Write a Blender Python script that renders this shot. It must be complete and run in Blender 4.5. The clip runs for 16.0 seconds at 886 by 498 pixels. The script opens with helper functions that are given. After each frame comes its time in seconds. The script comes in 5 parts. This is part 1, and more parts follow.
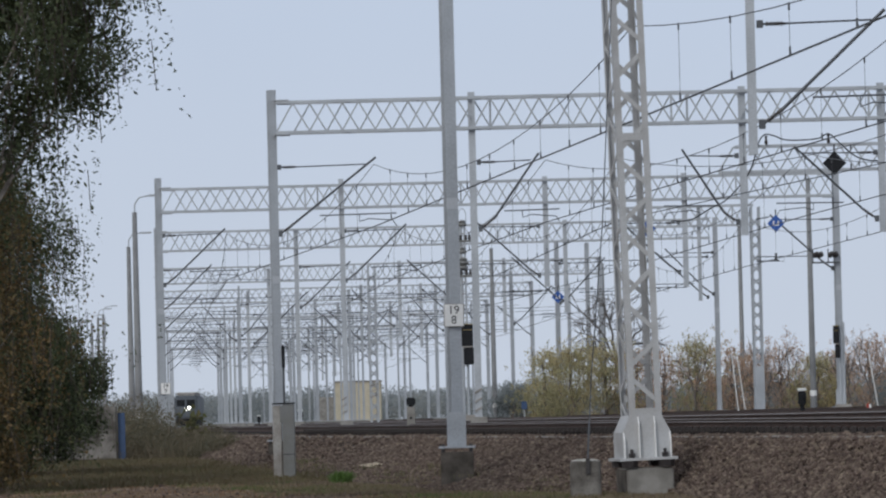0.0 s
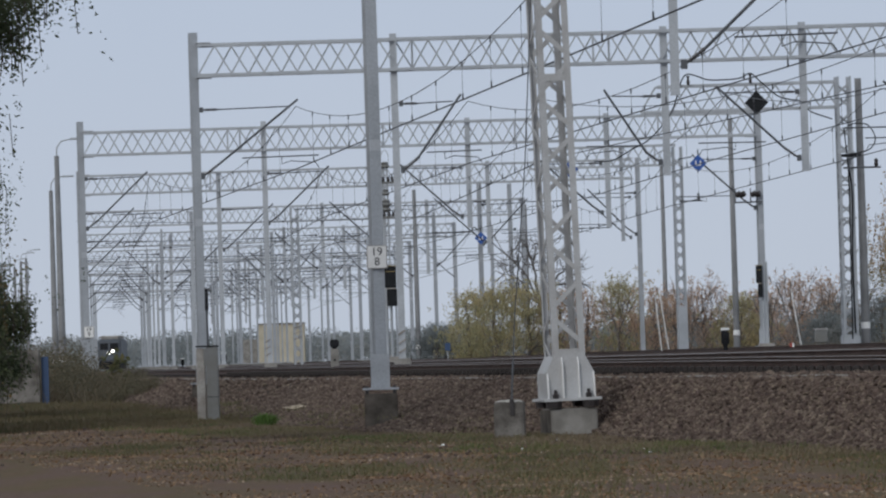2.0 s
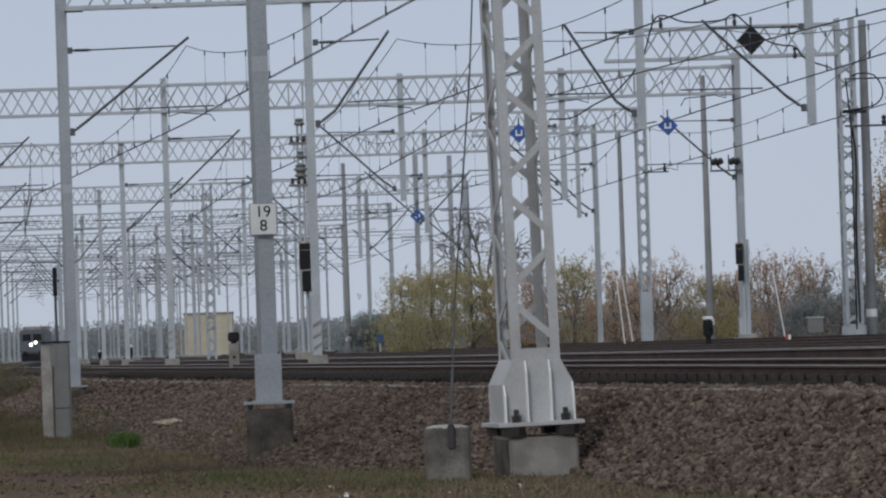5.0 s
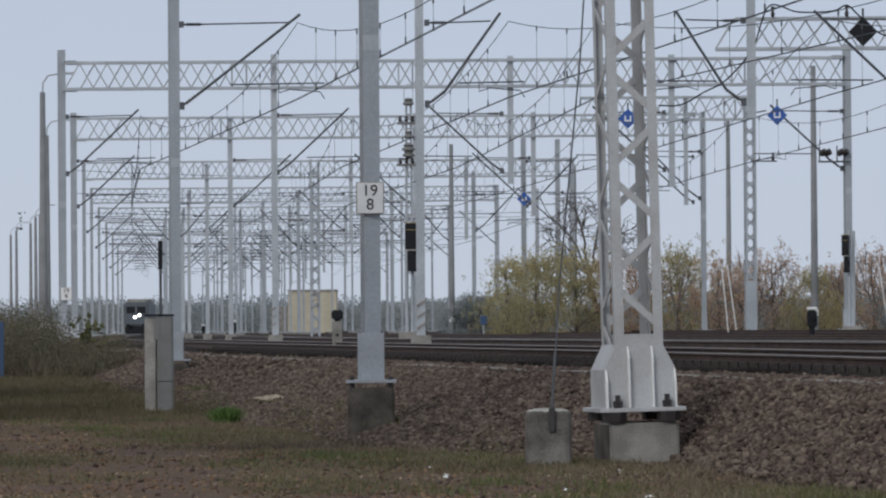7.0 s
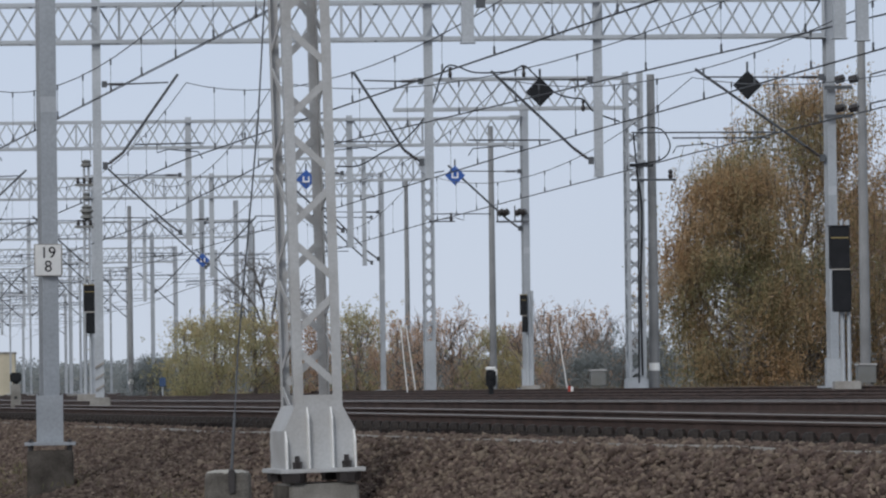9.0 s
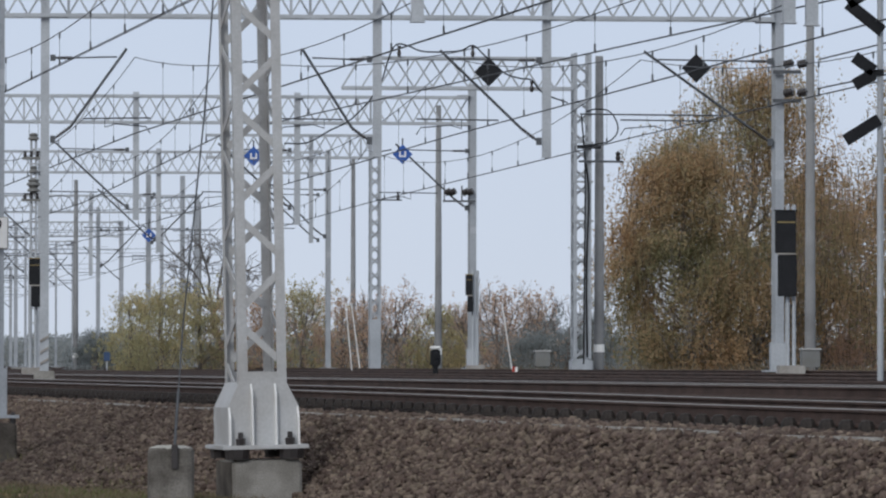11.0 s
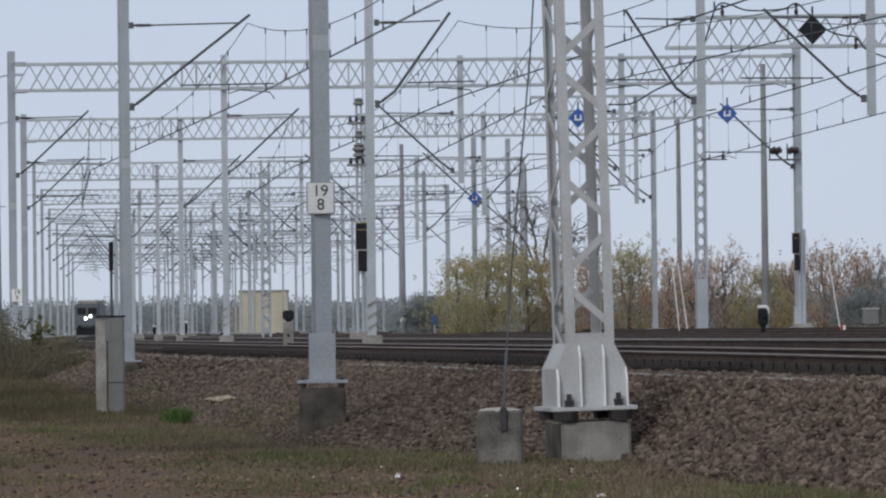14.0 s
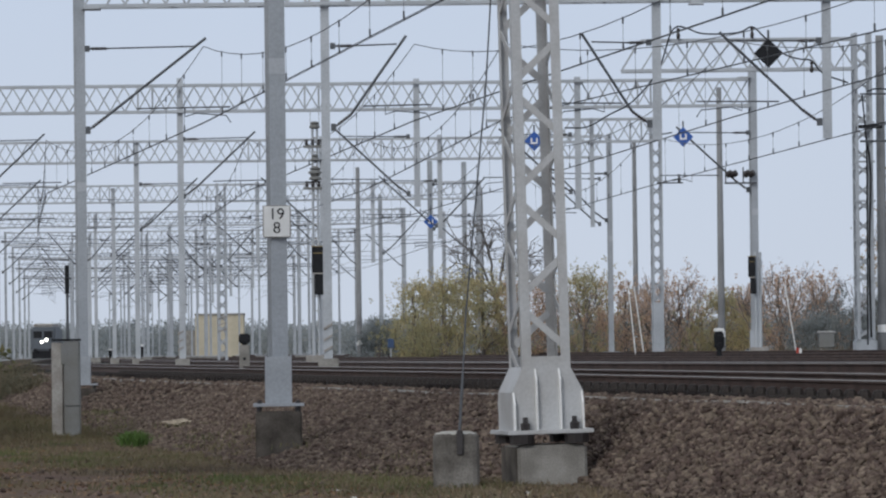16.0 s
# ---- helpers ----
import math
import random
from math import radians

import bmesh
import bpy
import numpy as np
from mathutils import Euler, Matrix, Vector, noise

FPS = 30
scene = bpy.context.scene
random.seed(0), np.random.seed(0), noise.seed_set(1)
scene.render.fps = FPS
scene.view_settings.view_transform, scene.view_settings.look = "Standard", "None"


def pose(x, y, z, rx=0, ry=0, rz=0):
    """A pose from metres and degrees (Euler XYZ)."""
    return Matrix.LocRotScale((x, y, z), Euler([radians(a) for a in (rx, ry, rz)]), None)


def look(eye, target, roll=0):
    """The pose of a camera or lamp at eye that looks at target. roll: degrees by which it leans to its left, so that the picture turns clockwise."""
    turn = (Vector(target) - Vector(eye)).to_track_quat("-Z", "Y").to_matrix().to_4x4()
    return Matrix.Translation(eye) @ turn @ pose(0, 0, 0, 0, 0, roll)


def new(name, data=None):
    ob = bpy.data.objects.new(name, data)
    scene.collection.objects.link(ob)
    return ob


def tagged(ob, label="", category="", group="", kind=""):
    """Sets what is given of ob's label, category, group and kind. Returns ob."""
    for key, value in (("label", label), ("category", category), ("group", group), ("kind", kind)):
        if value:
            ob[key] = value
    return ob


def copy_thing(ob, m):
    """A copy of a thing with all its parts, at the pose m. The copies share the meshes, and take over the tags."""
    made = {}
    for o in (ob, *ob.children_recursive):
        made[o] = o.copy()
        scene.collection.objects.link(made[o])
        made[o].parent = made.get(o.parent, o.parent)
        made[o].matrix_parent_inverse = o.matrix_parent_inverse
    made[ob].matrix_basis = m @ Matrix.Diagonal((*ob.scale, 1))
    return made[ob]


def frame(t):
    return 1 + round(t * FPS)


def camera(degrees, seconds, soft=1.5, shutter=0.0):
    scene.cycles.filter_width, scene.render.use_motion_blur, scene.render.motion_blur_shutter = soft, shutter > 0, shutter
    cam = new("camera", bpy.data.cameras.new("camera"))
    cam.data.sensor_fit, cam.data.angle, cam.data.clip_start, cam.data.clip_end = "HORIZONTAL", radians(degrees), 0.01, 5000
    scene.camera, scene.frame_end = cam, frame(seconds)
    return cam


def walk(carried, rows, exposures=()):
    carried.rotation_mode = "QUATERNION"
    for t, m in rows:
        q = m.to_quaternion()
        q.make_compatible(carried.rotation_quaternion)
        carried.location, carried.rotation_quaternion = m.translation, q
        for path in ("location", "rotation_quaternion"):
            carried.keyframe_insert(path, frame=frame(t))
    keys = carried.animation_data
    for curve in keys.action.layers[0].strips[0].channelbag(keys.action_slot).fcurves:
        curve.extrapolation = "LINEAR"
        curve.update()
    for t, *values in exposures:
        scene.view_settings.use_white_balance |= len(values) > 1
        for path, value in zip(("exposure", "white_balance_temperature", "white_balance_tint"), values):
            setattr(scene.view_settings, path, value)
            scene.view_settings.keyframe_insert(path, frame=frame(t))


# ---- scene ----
cam = camera(8.877, 16.0, soft=2.2)
EYE = 1.5  # height of the eye above the trodden ground beside the line
# seconds, x, y, z (from the eye), yaw, pitch, roll
ROWS = [
    (0.0, -0.600, -30.00, -0.150, 0.326, 1.701, -1.442),
    (0.5, -0.600, -30.00, -0.150, 0.376, 1.883, -0.671),
    (1.0, -0.600, -30.00, -0.150, 0.228, 1.449, -0.893),
    (1.5, -0.600, -30.00, -0.150, -0.031, 1.321, -1.370),
    (2.0, -0.600, -30.00, -0.150, -0.432, 1.093, -1.797),
    (2.5, -0.600, -30.00, -0.150, -0.731, 1.082, -1.379),
    (3.0, -0.600, -30.00, -0.150, -1.068, 1.117, -1.573),
    (3.4, -0.600, -30.00, -0.150, -1.254, 1.163, -1.732),
    (3.5, -0.564, -28.20, -0.141, -1.301, 1.174, -1.772),
    (3.6, -0.492, -24.60, -0.123, -1.354, 1.219, -1.820),
    (3.7, -0.416, -20.80, -0.104, -1.407, 1.264, -1.868),
    (3.8, -0.340, -17.00, -0.085, -1.461, 1.309, -1.916),
    (3.9, -0.264, -13.20, -0.066, -1.514, 1.354, -1.965),
    (4.0, -0.188, -9.40, -0.047, -1.567, 1.399, -2.013),
    (4.1, -0.118, -5.90, -0.029, -1.596, 1.387, -2.096),
    (4.2, -0.064, -3.20, -0.016, -1.625, 1.375, -2.179),
    (4.3, -0.026, -1.30, -0.006, -1.654, 1.363, -2.262),
    (4.4, -0.006, -0.30, -0.001, -1.683, 1.351, -2.345),
    (4.5, 0.000, 0.00, 0.000, -1.712, 1.339, -2.428),
    (5.0, 0.000, 0.00, 0.000, -1.020, 0.965, -1.951),
    (5.2, 0.000, 0.00, 0.000, -0.657, 0.948, -1.718),
    (7.3, 0.000, 0.00, 0.000, -0.130, 0.727, -0.220),
    (7.5, 0.000, 0.00, 0.000, -0.519, 0.683, -0.230),
    (8.0, 0.000, 0.00, 0.000, -1.568, 0.710, -0.380),
    (8.5, 0.000, 0.00, 0.000, -2.328, 1.207, -0.241),
    (9.0, 0.000, 0.00, 0.000, -3.187, 1.387, -0.755),
    (9.2, 0.000, 0.00, 0.000, -3.503, 1.409, -0.536),
    (11.3, 0.000, 0.00, 0.000, -3.611, 1.132, 0.202),
    (11.5, 0.000, 0.00, 0.000, -3.012, 1.095, 0.221),
    (12.0, 0.000, 0.00, 0.000, -2.832, 0.895, -0.308),
    (12.5, 0.000, 0.00, 0.000, -2.092, 0.965, -0.196),
    (13.0, 0.000, 0.00, 0.000, -1.771, 0.852, 0.005),
    (13.5, 0.000, 0.00, 0.000, -1.300, 0.875, -0.804),
    (14.0, 0.000, 0.00, 0.000, -0.450, 0.800, -0.677),
    (14.5, 0.000, 0.00, 0.000, -0.011, 0.534, -0.825),
    (15.0, 0.000, 0.00, 0.000, -0.357, 0.772, -0.791),
    (15.5, 0.000, 0.00, 0.000, -0.585, 0.867, -0.706),
    (16.0, 0.000, 0.00, 0.000, -0.893, 1.029, -0.690),
]
EXPOSURES = [(0.0, 0.20), (0.5, 0.10), (1.0, 0.00), (1.5, -0.03), (2.0, 0.05), (3.0, 0.07), (4.0, 0.04), (5.2, 0.01), (7.3, 0.15), (9.0, 0.25), (11.3, 0.33), (12.5, 0.25), (14.5, 0.25), (16.0, 0.27)]
walk(cam, [(t, pose(x, y, EYE + z, 90 + pitch, 0, yaw) @ pose(0, 0, 0, 0, 0, roll)) for t, x, y, z, yaw, pitch, roll in ROWS], EXPOSURES)

# ---- world, light ----
world = bpy.data.worlds.new("overcast_sky")
scene.world = world
world.use_nodes = True
wn, wl = world.node_tree.nodes, world.node_tree.links
sky = wn.new("ShaderNodeTexSky")
sky.sky_type = "NISHITA"
sky.sun_disc = False
sky.sun_elevation, sky.sun_rotation = radians(28), radians(250)
sky.air_density, sky.dust_density, sky.ozone_density = 1.0, 3.0, 1.0
coord = wn.new("ShaderNodeTexCoord")
sep = wn.new("ShaderNodeSeparateXYZ")
ramp = wn.new("ShaderNodeValToRGB")
ramp.color_ramp.elements[0].position, ramp.color_ramp.elements[0].color = 0.0, (0.540, 0.600, 0.700, 1)
ramp.color_ramp.elements[1].position, ramp.color_ramp.elements[1].color = 0.6, (0.56, 0.60, 0.66, 1)
mid = ramp.color_ramp.elements.new(0.07)
mid.color = (0.500, 0.580, 0.720, 1)
cloud = wn.new("ShaderNodeTexNoise")
cloud.inputs["Scale"].default_value = 9.0
cloud.inputs["Detail"].default_value = 4.0
cmix = wn.new("ShaderNodeMixRGB")
cmix.blend_type = "MULTIPLY"
cmix.inputs[0].default_value = 0.10
blend = wn.new("ShaderNodeMixRGB")
blend.inputs[0].default_value = 0.93
scale = wn.new("ShaderNodeMixRGB")
scale.blend_type = "MULTIPLY"
scale.inputs[0].default_value = 1.0
scale.inputs[2].default_value = (0.09, 0.09, 0.09, 1)
back = wn["Background"]
wl.new(coord.outputs["Generated"], sep.inputs[0])
wl.new(coord.outputs["Generated"], cloud.inputs["Vector"])
wl.new(sep.outputs[2], ramp.inputs[0])
wl.new(ramp.outputs[0], cmix.inputs[1])
wl.new(cloud.outputs[0], cmix.inputs[2])
wl.new(sky.outputs[0], scale.inputs[1])
wl.new(scale.outputs[0], blend.inputs[1])
wl.new(cmix.outputs[0], blend.inputs[2])
wl.new(blend.outputs[0], back.inputs[0])
back.inputs[1].default_value = 1.0
sun = new("sun", bpy.data.lights.new("sun", "SUN"))
sun.data.energy, sun.data.angle, sun.data.color = 1.1, radians(25), (1.0, 0.99, 0.97)
sun.matrix_world = look((-60, -70, 62), (0, 60, 0))


# ---- materials ----
def material(name, colour, rough=0.6, metal=0.0, spread=0.15, size=3.0, fine=40.0, bump=0.3, tint=None, per="none", depth=0.01):
    """A surface with stains at one scale and grain at another; tint is the second colour; per picks piece by piece variation."""
    m = bpy.data.materials.new(name)
    m.use_nodes = True
    n, l = m.node_tree.nodes, m.node_tree.links
    b = n["Principled BSDF"]
    b.inputs["Roughness"].default_value, b.inputs["Metallic"].default_value = rough, metal
    b.inputs["Specular IOR Level"].default_value = 0.12 if rough >= 0.7 else 0.5
    tc = n.new("ShaderNodeTexCoord")
    big, small = n.new("ShaderNodeTexNoise"), n.new("ShaderNodeTexNoise")
    big.inputs["Scale"].default_value, small.inputs["Scale"].default_value = size, fine
    big.inputs["Detail"].default_value, small.inputs["Detail"].default_value = 5, 6
    for t in (big, small):
        l.new(tc.outputs["Object"], t.inputs["Vector"])
    second = tint or tuple(c * (1 - 2 * spread) for c in colour)
    r1 = n.new("ShaderNodeValToRGB")
    r1.color_ramp.elements[0].position, r1.color_ramp.elements[1].position = 0.35, 0.65
    r1.color_ramp.elements[0].color, r1.color_ramp.elements[1].color = (*second, 1), (*colour, 1)
    l.new(big.outputs[0], r1.inputs[0])
    mul = n.new("ShaderNodeMixRGB")
    mul.blend_type, mul.inputs[0].default_value = "OVERLAY", min(1.0, spread * 3)
    l.new(r1.outputs[0], mul.inputs[1])
    l.new(small.outputs[0], mul.inputs[2])
    out = mul.outputs[0]
    if per != "none":
        if per == "object":
            src = n.new("ShaderNodeObjectInfo").outputs["Random"]
        else:
            src = n.new("ShaderNodeNewGeometry").outputs["Random Per Island"]
        hsv = n.new("ShaderNodeHueSaturation")
        mr = n.new("ShaderNodeMapRange")
        mr.inputs[3].default_value, mr.inputs[4].default_value = 0.55, 1.5
        l.new(src, mr.inputs[0])
        l.new(mr.outputs[0], hsv.inputs["Value"])
        hr = n.new("ShaderNodeMapRange")
        hr.inputs[3].default_value, hr.inputs[4].default_value = 0.48, 0.52
        l.new(src, hr.inputs[0])
        l.new(hr.outputs[0], hsv.inputs["Hue"])
        l.new(out, hsv.inputs["Color"])
        out = hsv.outputs[0]
    l.new(out, b.inputs["Base Color"])
    bp = n.new("ShaderNodeBump")
    bp.inputs["Strength"].default_value, bp.inputs["Distance"].default_value = bump, depth
    l.new(small.outputs[0], bp.inputs["Height"])
    l.new(bp.outputs[0], b.inputs["Normal"])
    return m


def foliage(name, colours, trans=0.35):
    """Leaves: a colour out of several, leaf by leaf, with light shining through."""
    m = bpy.data.materials.new(name)
    m.use_nodes = True
    n, l = m.node_tree.nodes, m.node_tree.links
    b = n["Principled BSDF"]
    b.inputs["Roughness"].default_value = 0.6
    b.inputs["Specular IOR Level"].default_value = 0.25
    geo = n.new("ShaderNodeNewGeometry")
    r = n.new("ShaderNodeValToRGB")
    r.color_ramp.interpolation = "LINEAR"
    els = r.color_ramp.elements
    while len(els) < len(colours):
        els.new(0.5)
    for i, c in enumerate(colours):
        els[i].position, els[i].color = i / max(1, len(colours) - 1), (*c, 1)
    tc = n.new("ShaderNodeTexCoord")
    no = n.new("ShaderNodeTexNoise")
    no.inputs["Scale"].default_value = 0.27
    l.new(tc.outputs["Object"], no.inputs["Vector"])
    mixv = n.new("ShaderNodeMath")
    mixv.operation = "MULTIPLY_ADD"
    mixv.inputs[1].default_value = 0.35
    l.new(geo.outputs["Random Per Island"], mixv.inputs[0])
    sub = n.new("ShaderNodeMapRange")
    sub.inputs[1].default_value, sub.inputs[2].default_value = 0.3, 0.7
    sub.inputs[3].default_value, sub.inputs[4].default_value = 0.0, 0.65
    l.new(no.outputs[0], sub.inputs[0])
    l.new(sub.outputs[0], mixv.inputs[2])
    l.new(mixv.outputs[0], r.inputs[0])
    l.new(r.outputs[0], b.inputs["Base Color"])
    tr = n.new("ShaderNodeBsdfTranslucent")
    l.new(r.outputs[0], tr.inputs[0])
    mx = n.new("ShaderNodeMixShader")
    mx.inputs[0].default_value = trans
    l.new(b.outputs[0], mx.inputs[1])
    l.new(tr.outputs[0], mx.inputs[2])
    l.new(mx.outputs[0], n["Material Output"].inputs[0])
    return m


GALV = material("galvanised_steel", (0.41, 0.435, 0.465), 0.5, 0.15, 0.08, 1.2, 25, 0.1, tint=(0.34, 0.362, 0.388))
PAINT = material("grey_painted_steel", (0.455, 0.465, 0.475), 0.45, 0.0, 0.06, 1.5, 30, 0.1, tint=(0.36, 0.355, 0.35))
BAND = material("pale_paint", (0.455, 0.48, 0.51), 0.5, 0.0, 0.06, 2, 30, 0.1)
STAINED = material("weathered_painted_steel", (0.36, 0.35, 0.33), 0.6, 0.0, 0.15, 2.5, 30, 0.15, tint=(0.22, 0.2, 0.18))
AGED = material("stained_concrete", (0.21, 0.198, 0.182), 0.9, 0.0, 0.2, 2.2, 50, 0.4, tint=(0.085, 0.078, 0.07))
DARKCONC = material("dark_concrete", (0.13, 0.115, 0.10), 0.85, 0.0, 0.15, 3, 50, 0.4, tint=(0.06, 0.052, 0.045))
CONCRETE = material("weathered_concrete", (0.30, 0.29, 0.27), 0.9, 0.0, 0.15, 3, 60, 0.4, tint=(0.19, 0.18, 0.165))
MORTAR = material("pale_mortar", (0.42, 0.41, 0.38), 0.9, 0.0, 0.12, 5, 60, 0.4, tint=(0.30, 0.29, 0.26))
POLE = material("spun_concrete", (0.24, 0.245, 0.25), 0.9, 0.0, 0.1, 0.8, 30, 0.2, tint=(0.17, 0.173, 0.177))
RAIL = material("rusty_rail", (0.085, 0.057, 0.048), 0.7, 0.2, 0.2, 2, 40, 0.2)
RAILTOP = material("worn_rail_head", (0.24, 0.22, 0.21), 0.5, 0.1, 0.05, 3, 30, 0.05)
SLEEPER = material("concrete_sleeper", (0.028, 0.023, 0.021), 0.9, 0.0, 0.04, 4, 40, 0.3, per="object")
CLIP = material("rail_fastening", (0.055, 0.048, 0.045), 0.7, 0.4, 0.2, 5, 50, 0.2)
STONE = material("ballast_stone", (0.152, 0.115, 0.095), 0.95, 0.0, 0.2, 6, 90, 0.5, tint=(0.076, 0.057, 0.047), per="island")
DARKBED = material("dark_ballast", (0.032, 0.025, 0.023), 1.0, 0.0, 0.25, 1.2, 30, 0.9, tint=(0.026, 0.022, 0.02), depth=0.05)
BED = material("ballast_bed", (0.055, 0.041, 0.034), 1.0, 0.0, 0.25, 1.2, 30, 0.9, tint=(0.03, 0.023, 0.02), depth=0.05)
DARK = material("dark_wire", (0.10, 0.107, 0.118), 0.6, 0.5, 0.1, 3, 40, 0.1)
INSUL = material("brown_insulator", (0.035, 0.03, 0.03), 0.4, 0.0, 0.1, 8, 40, 0.1)
BLACK = material("black_enamel", (0.024, 0.025, 0.028), 0.85, 0.0, 0.1, 4, 40, 0.1)
WHITE = material("white_enamel", (0.78, 0.78, 0.77), 0.4, 0.0, 0.05, 4, 30, 0.05)
BLUE = material("blue_enamel", (0.02, 0.09, 0.36), 0.4, 0.0, 0.05, 4, 30, 0.05)
CABINET = material("grey_plastic", (0.17, 0.175, 0.175), 0.6, 0.0, 0.08, 3, 30, 0.15, tint=(0.145, 0.145, 0.135))
BARK = material("bark", (0.22, 0.19, 0.17), 0.95, 0.0, 0.2, 4, 40, 0.6)
BIRCH = material("birch_bark", (0.42, 0.40, 0.37), 0.9, 0.0, 0.2, 5, 12, 0.3, tint=(0.14, 0.12, 0.11))
GREYBARK = material("grey_bark", (0.21, 0.195, 0.185), 0.95, 0.0, 0.2, 4, 40, 0.4)
TWIG = material("twig", (0.09, 0.075, 0.065), 0.9, 0.0, 0.1, 5, 40, 0.2)
STUCCO = material("yellow_render", (0.52, 0.47, 0.36), 0.9, 0.0, 0.08, 1, 20, 0.1)
BLUETARP = material("blue_board", (0.025, 0.06, 0.14), 0.6, 0.0, 0.1, 3, 30, 0.1)
OCHRE = material("ochre_paint", (0.30, 0.235, 0.11), 0.7, 0.0, 0.1, 4, 30, 0.1)
RED = material("red_enamel", (0.45, 0.05, 0.03), 0.5, 0.0, 0.1, 4, 30, 0.1)
LITTER = foliage("fallen_leaves", [(0.11, 0.065, 0.045), (0.19, 0.115, 0.065), (0.27, 0.175, 0.10), (0.42, 0.35, 0.27)], 0.15)
GRASS = foliage("grass_blades", [(0.075, 0.085, 0.035), (0.105, 0.11, 0.05), (0.155, 0.135, 0.07), (0.22, 0.17, 0.10)], 0.3)
VERGE = foliage("verge_grass", [(0.07, 0.075, 0.035), (0.105, 0.095, 0.05), (0.14, 0.105, 0.065), (0.10, 0.115, 0.05)], 0.3)
LUSH = foliage("fresh_grass", [(0.075, 0.10, 0.035), (0.10, 0.125, 0.045), (0.14, 0.14, 0.06), (0.18, 0.15, 0.08)], 0.3)
TUFT = foliage("bright_tuft", [(0.05, 0.10, 0.025), (0.07, 0.13, 0.03), (0.09, 0.15, 0.04), (0.12, 0.16, 0.05)], 0.3)
DRY = foliage("dry_weeds", [(0.10, 0.08, 0.06), (0.15, 0.12, 0.08), (0.21, 0.165, 0.11), (0.12, 0.125, 0.065)], 0.3)
AUTUMN = foliage("autumn_birch_leaves", [(0.20, 0.23, 0.125), (0.33, 0.29, 0.165), (0.48, 0.335, 0.195), (0.60, 0.40, 0.24)], 0.55)
GREENLEAF = foliage("green_birch_leaves", [(0.04, 0.056, 0.034), (0.065, 0.085, 0.047), (0.10, 0.118, 0.058), (0.16, 0.145, 0.07)], 0.4)
OLIVE = foliage("olive_birch_leaves", [(0.06, 0.062, 0.03), (0.095, 0.082, 0.037), (0.16, 0.11, 0.05), (0.20, 0.125, 0.055)], 0.3)
# these two leaf colours are lifted pale to carry some haze
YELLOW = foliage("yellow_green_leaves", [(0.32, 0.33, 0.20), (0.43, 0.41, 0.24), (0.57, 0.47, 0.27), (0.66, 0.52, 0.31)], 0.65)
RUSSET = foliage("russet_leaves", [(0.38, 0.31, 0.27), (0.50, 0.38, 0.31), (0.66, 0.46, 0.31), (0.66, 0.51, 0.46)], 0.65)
BRAMBLE = foliage("bramble_leaves", [(0.07, 0.072, 0.046), (0.11, 0.10, 0.064), (0.15, 0.12, 0.08), (0.20, 0.155, 0.11)], 0.3)
# haze over the far greenery is put into this pale blue-grey
HAZEGREEN = foliage("hazed_wood", [(0.24, 0.275, 0.285), (0.29, 0.315, 0.315), (0.34, 0.345, 0.32)], 0.5)

# ground: trodden soil, grass and litter in patches
GROUND = bpy.data.materials.new("ground_soil_and_grass")
GROUND.use_nodes = True
gn, gl = GROUND.node_tree.nodes, GROUND.node_tree.links
gb = gn["Principled BSDF"]
gb.inputs["Roughness"].default_value = 1.0
gb.inputs["Specular IOR Level"].default_value = 0.12
gtc = gn.new("ShaderNodeTexCoord")
gmap = gn.new("ShaderNodeMapping")
gmap.inputs["Scale"].default_value = (1.0, 0.25, 1.0)
gl.new(gtc.outputs["Object"], gmap.inputs[0])
g1 = gn.new("ShaderNodeTexNoise")
g1.inputs["Scale"].default_value, g1.inputs["Detail"].default_value = 0.9, 6
g2 = gn.new("ShaderNodeTexNoise")
g2.inputs["Scale"].default_value, g2.inputs["Detail"].default_value = 14, 8
g3 = gn.new("ShaderNodeTexNoise")
g3.inputs["Scale"].default_value, g3.inputs["Detail"].default_value = 3.5, 6
gl.new(gmap.outputs[0], g1.inputs["Vector"])
gl.new(gtc.outputs["Object"], g2.inputs["Vector"])
gl.new(gmap.outputs[0], g3.inputs["Vector"])
ga = gn.new("ShaderNodeValToRGB")
ga.color_ramp.elements[0].position, ga.color_ramp.elements[1].position = 0.42, 0.60
ga.color_ramp.elements[0].color, ga.color_ramp.elements[1].color = (0.130, 0.088, 0.070, 1), (0.118, 0.090, 0.052, 1)
gl.new(g1.outputs[0], ga.inputs[0])
gm = gn.new("ShaderNodeMixRGB")
gm.inputs[2].default_value = (0.135, 0.090, 0.060, 1)
gr = gn.new("ShaderNodeValToRGB")
gr.color_ramp.elements[0].position, gr.color_ramp.elements[1].position = 0.5, 0.68
gl.new(g3.outputs[0], gr.inputs[0])
gl.new(gr.outputs[0], gm.inputs[0])
gl.new(ga.outputs[0], gm.inputs[1])
go = gn.new("ShaderNodeMixRGB")
go.blend_type, go.inputs[0].default_value = "OVERLAY", 0.7
gl.new(gm.outputs[0], go.inputs[1])
gl.new(g2.outputs[0], go.inputs[2])
gl.new(go.outputs[0], gb.inputs["Base Color"])
gbump = gn.new("ShaderNodeBump")
gbump.inputs["Strength"].default_value, gbump.inputs["Distance"].default_value = 0.8, 0.05
gl.new(g2.outputs[0], gbump.inputs["Height"])
gl.new(gbump.outputs[0], gb.inputs["Normal"])


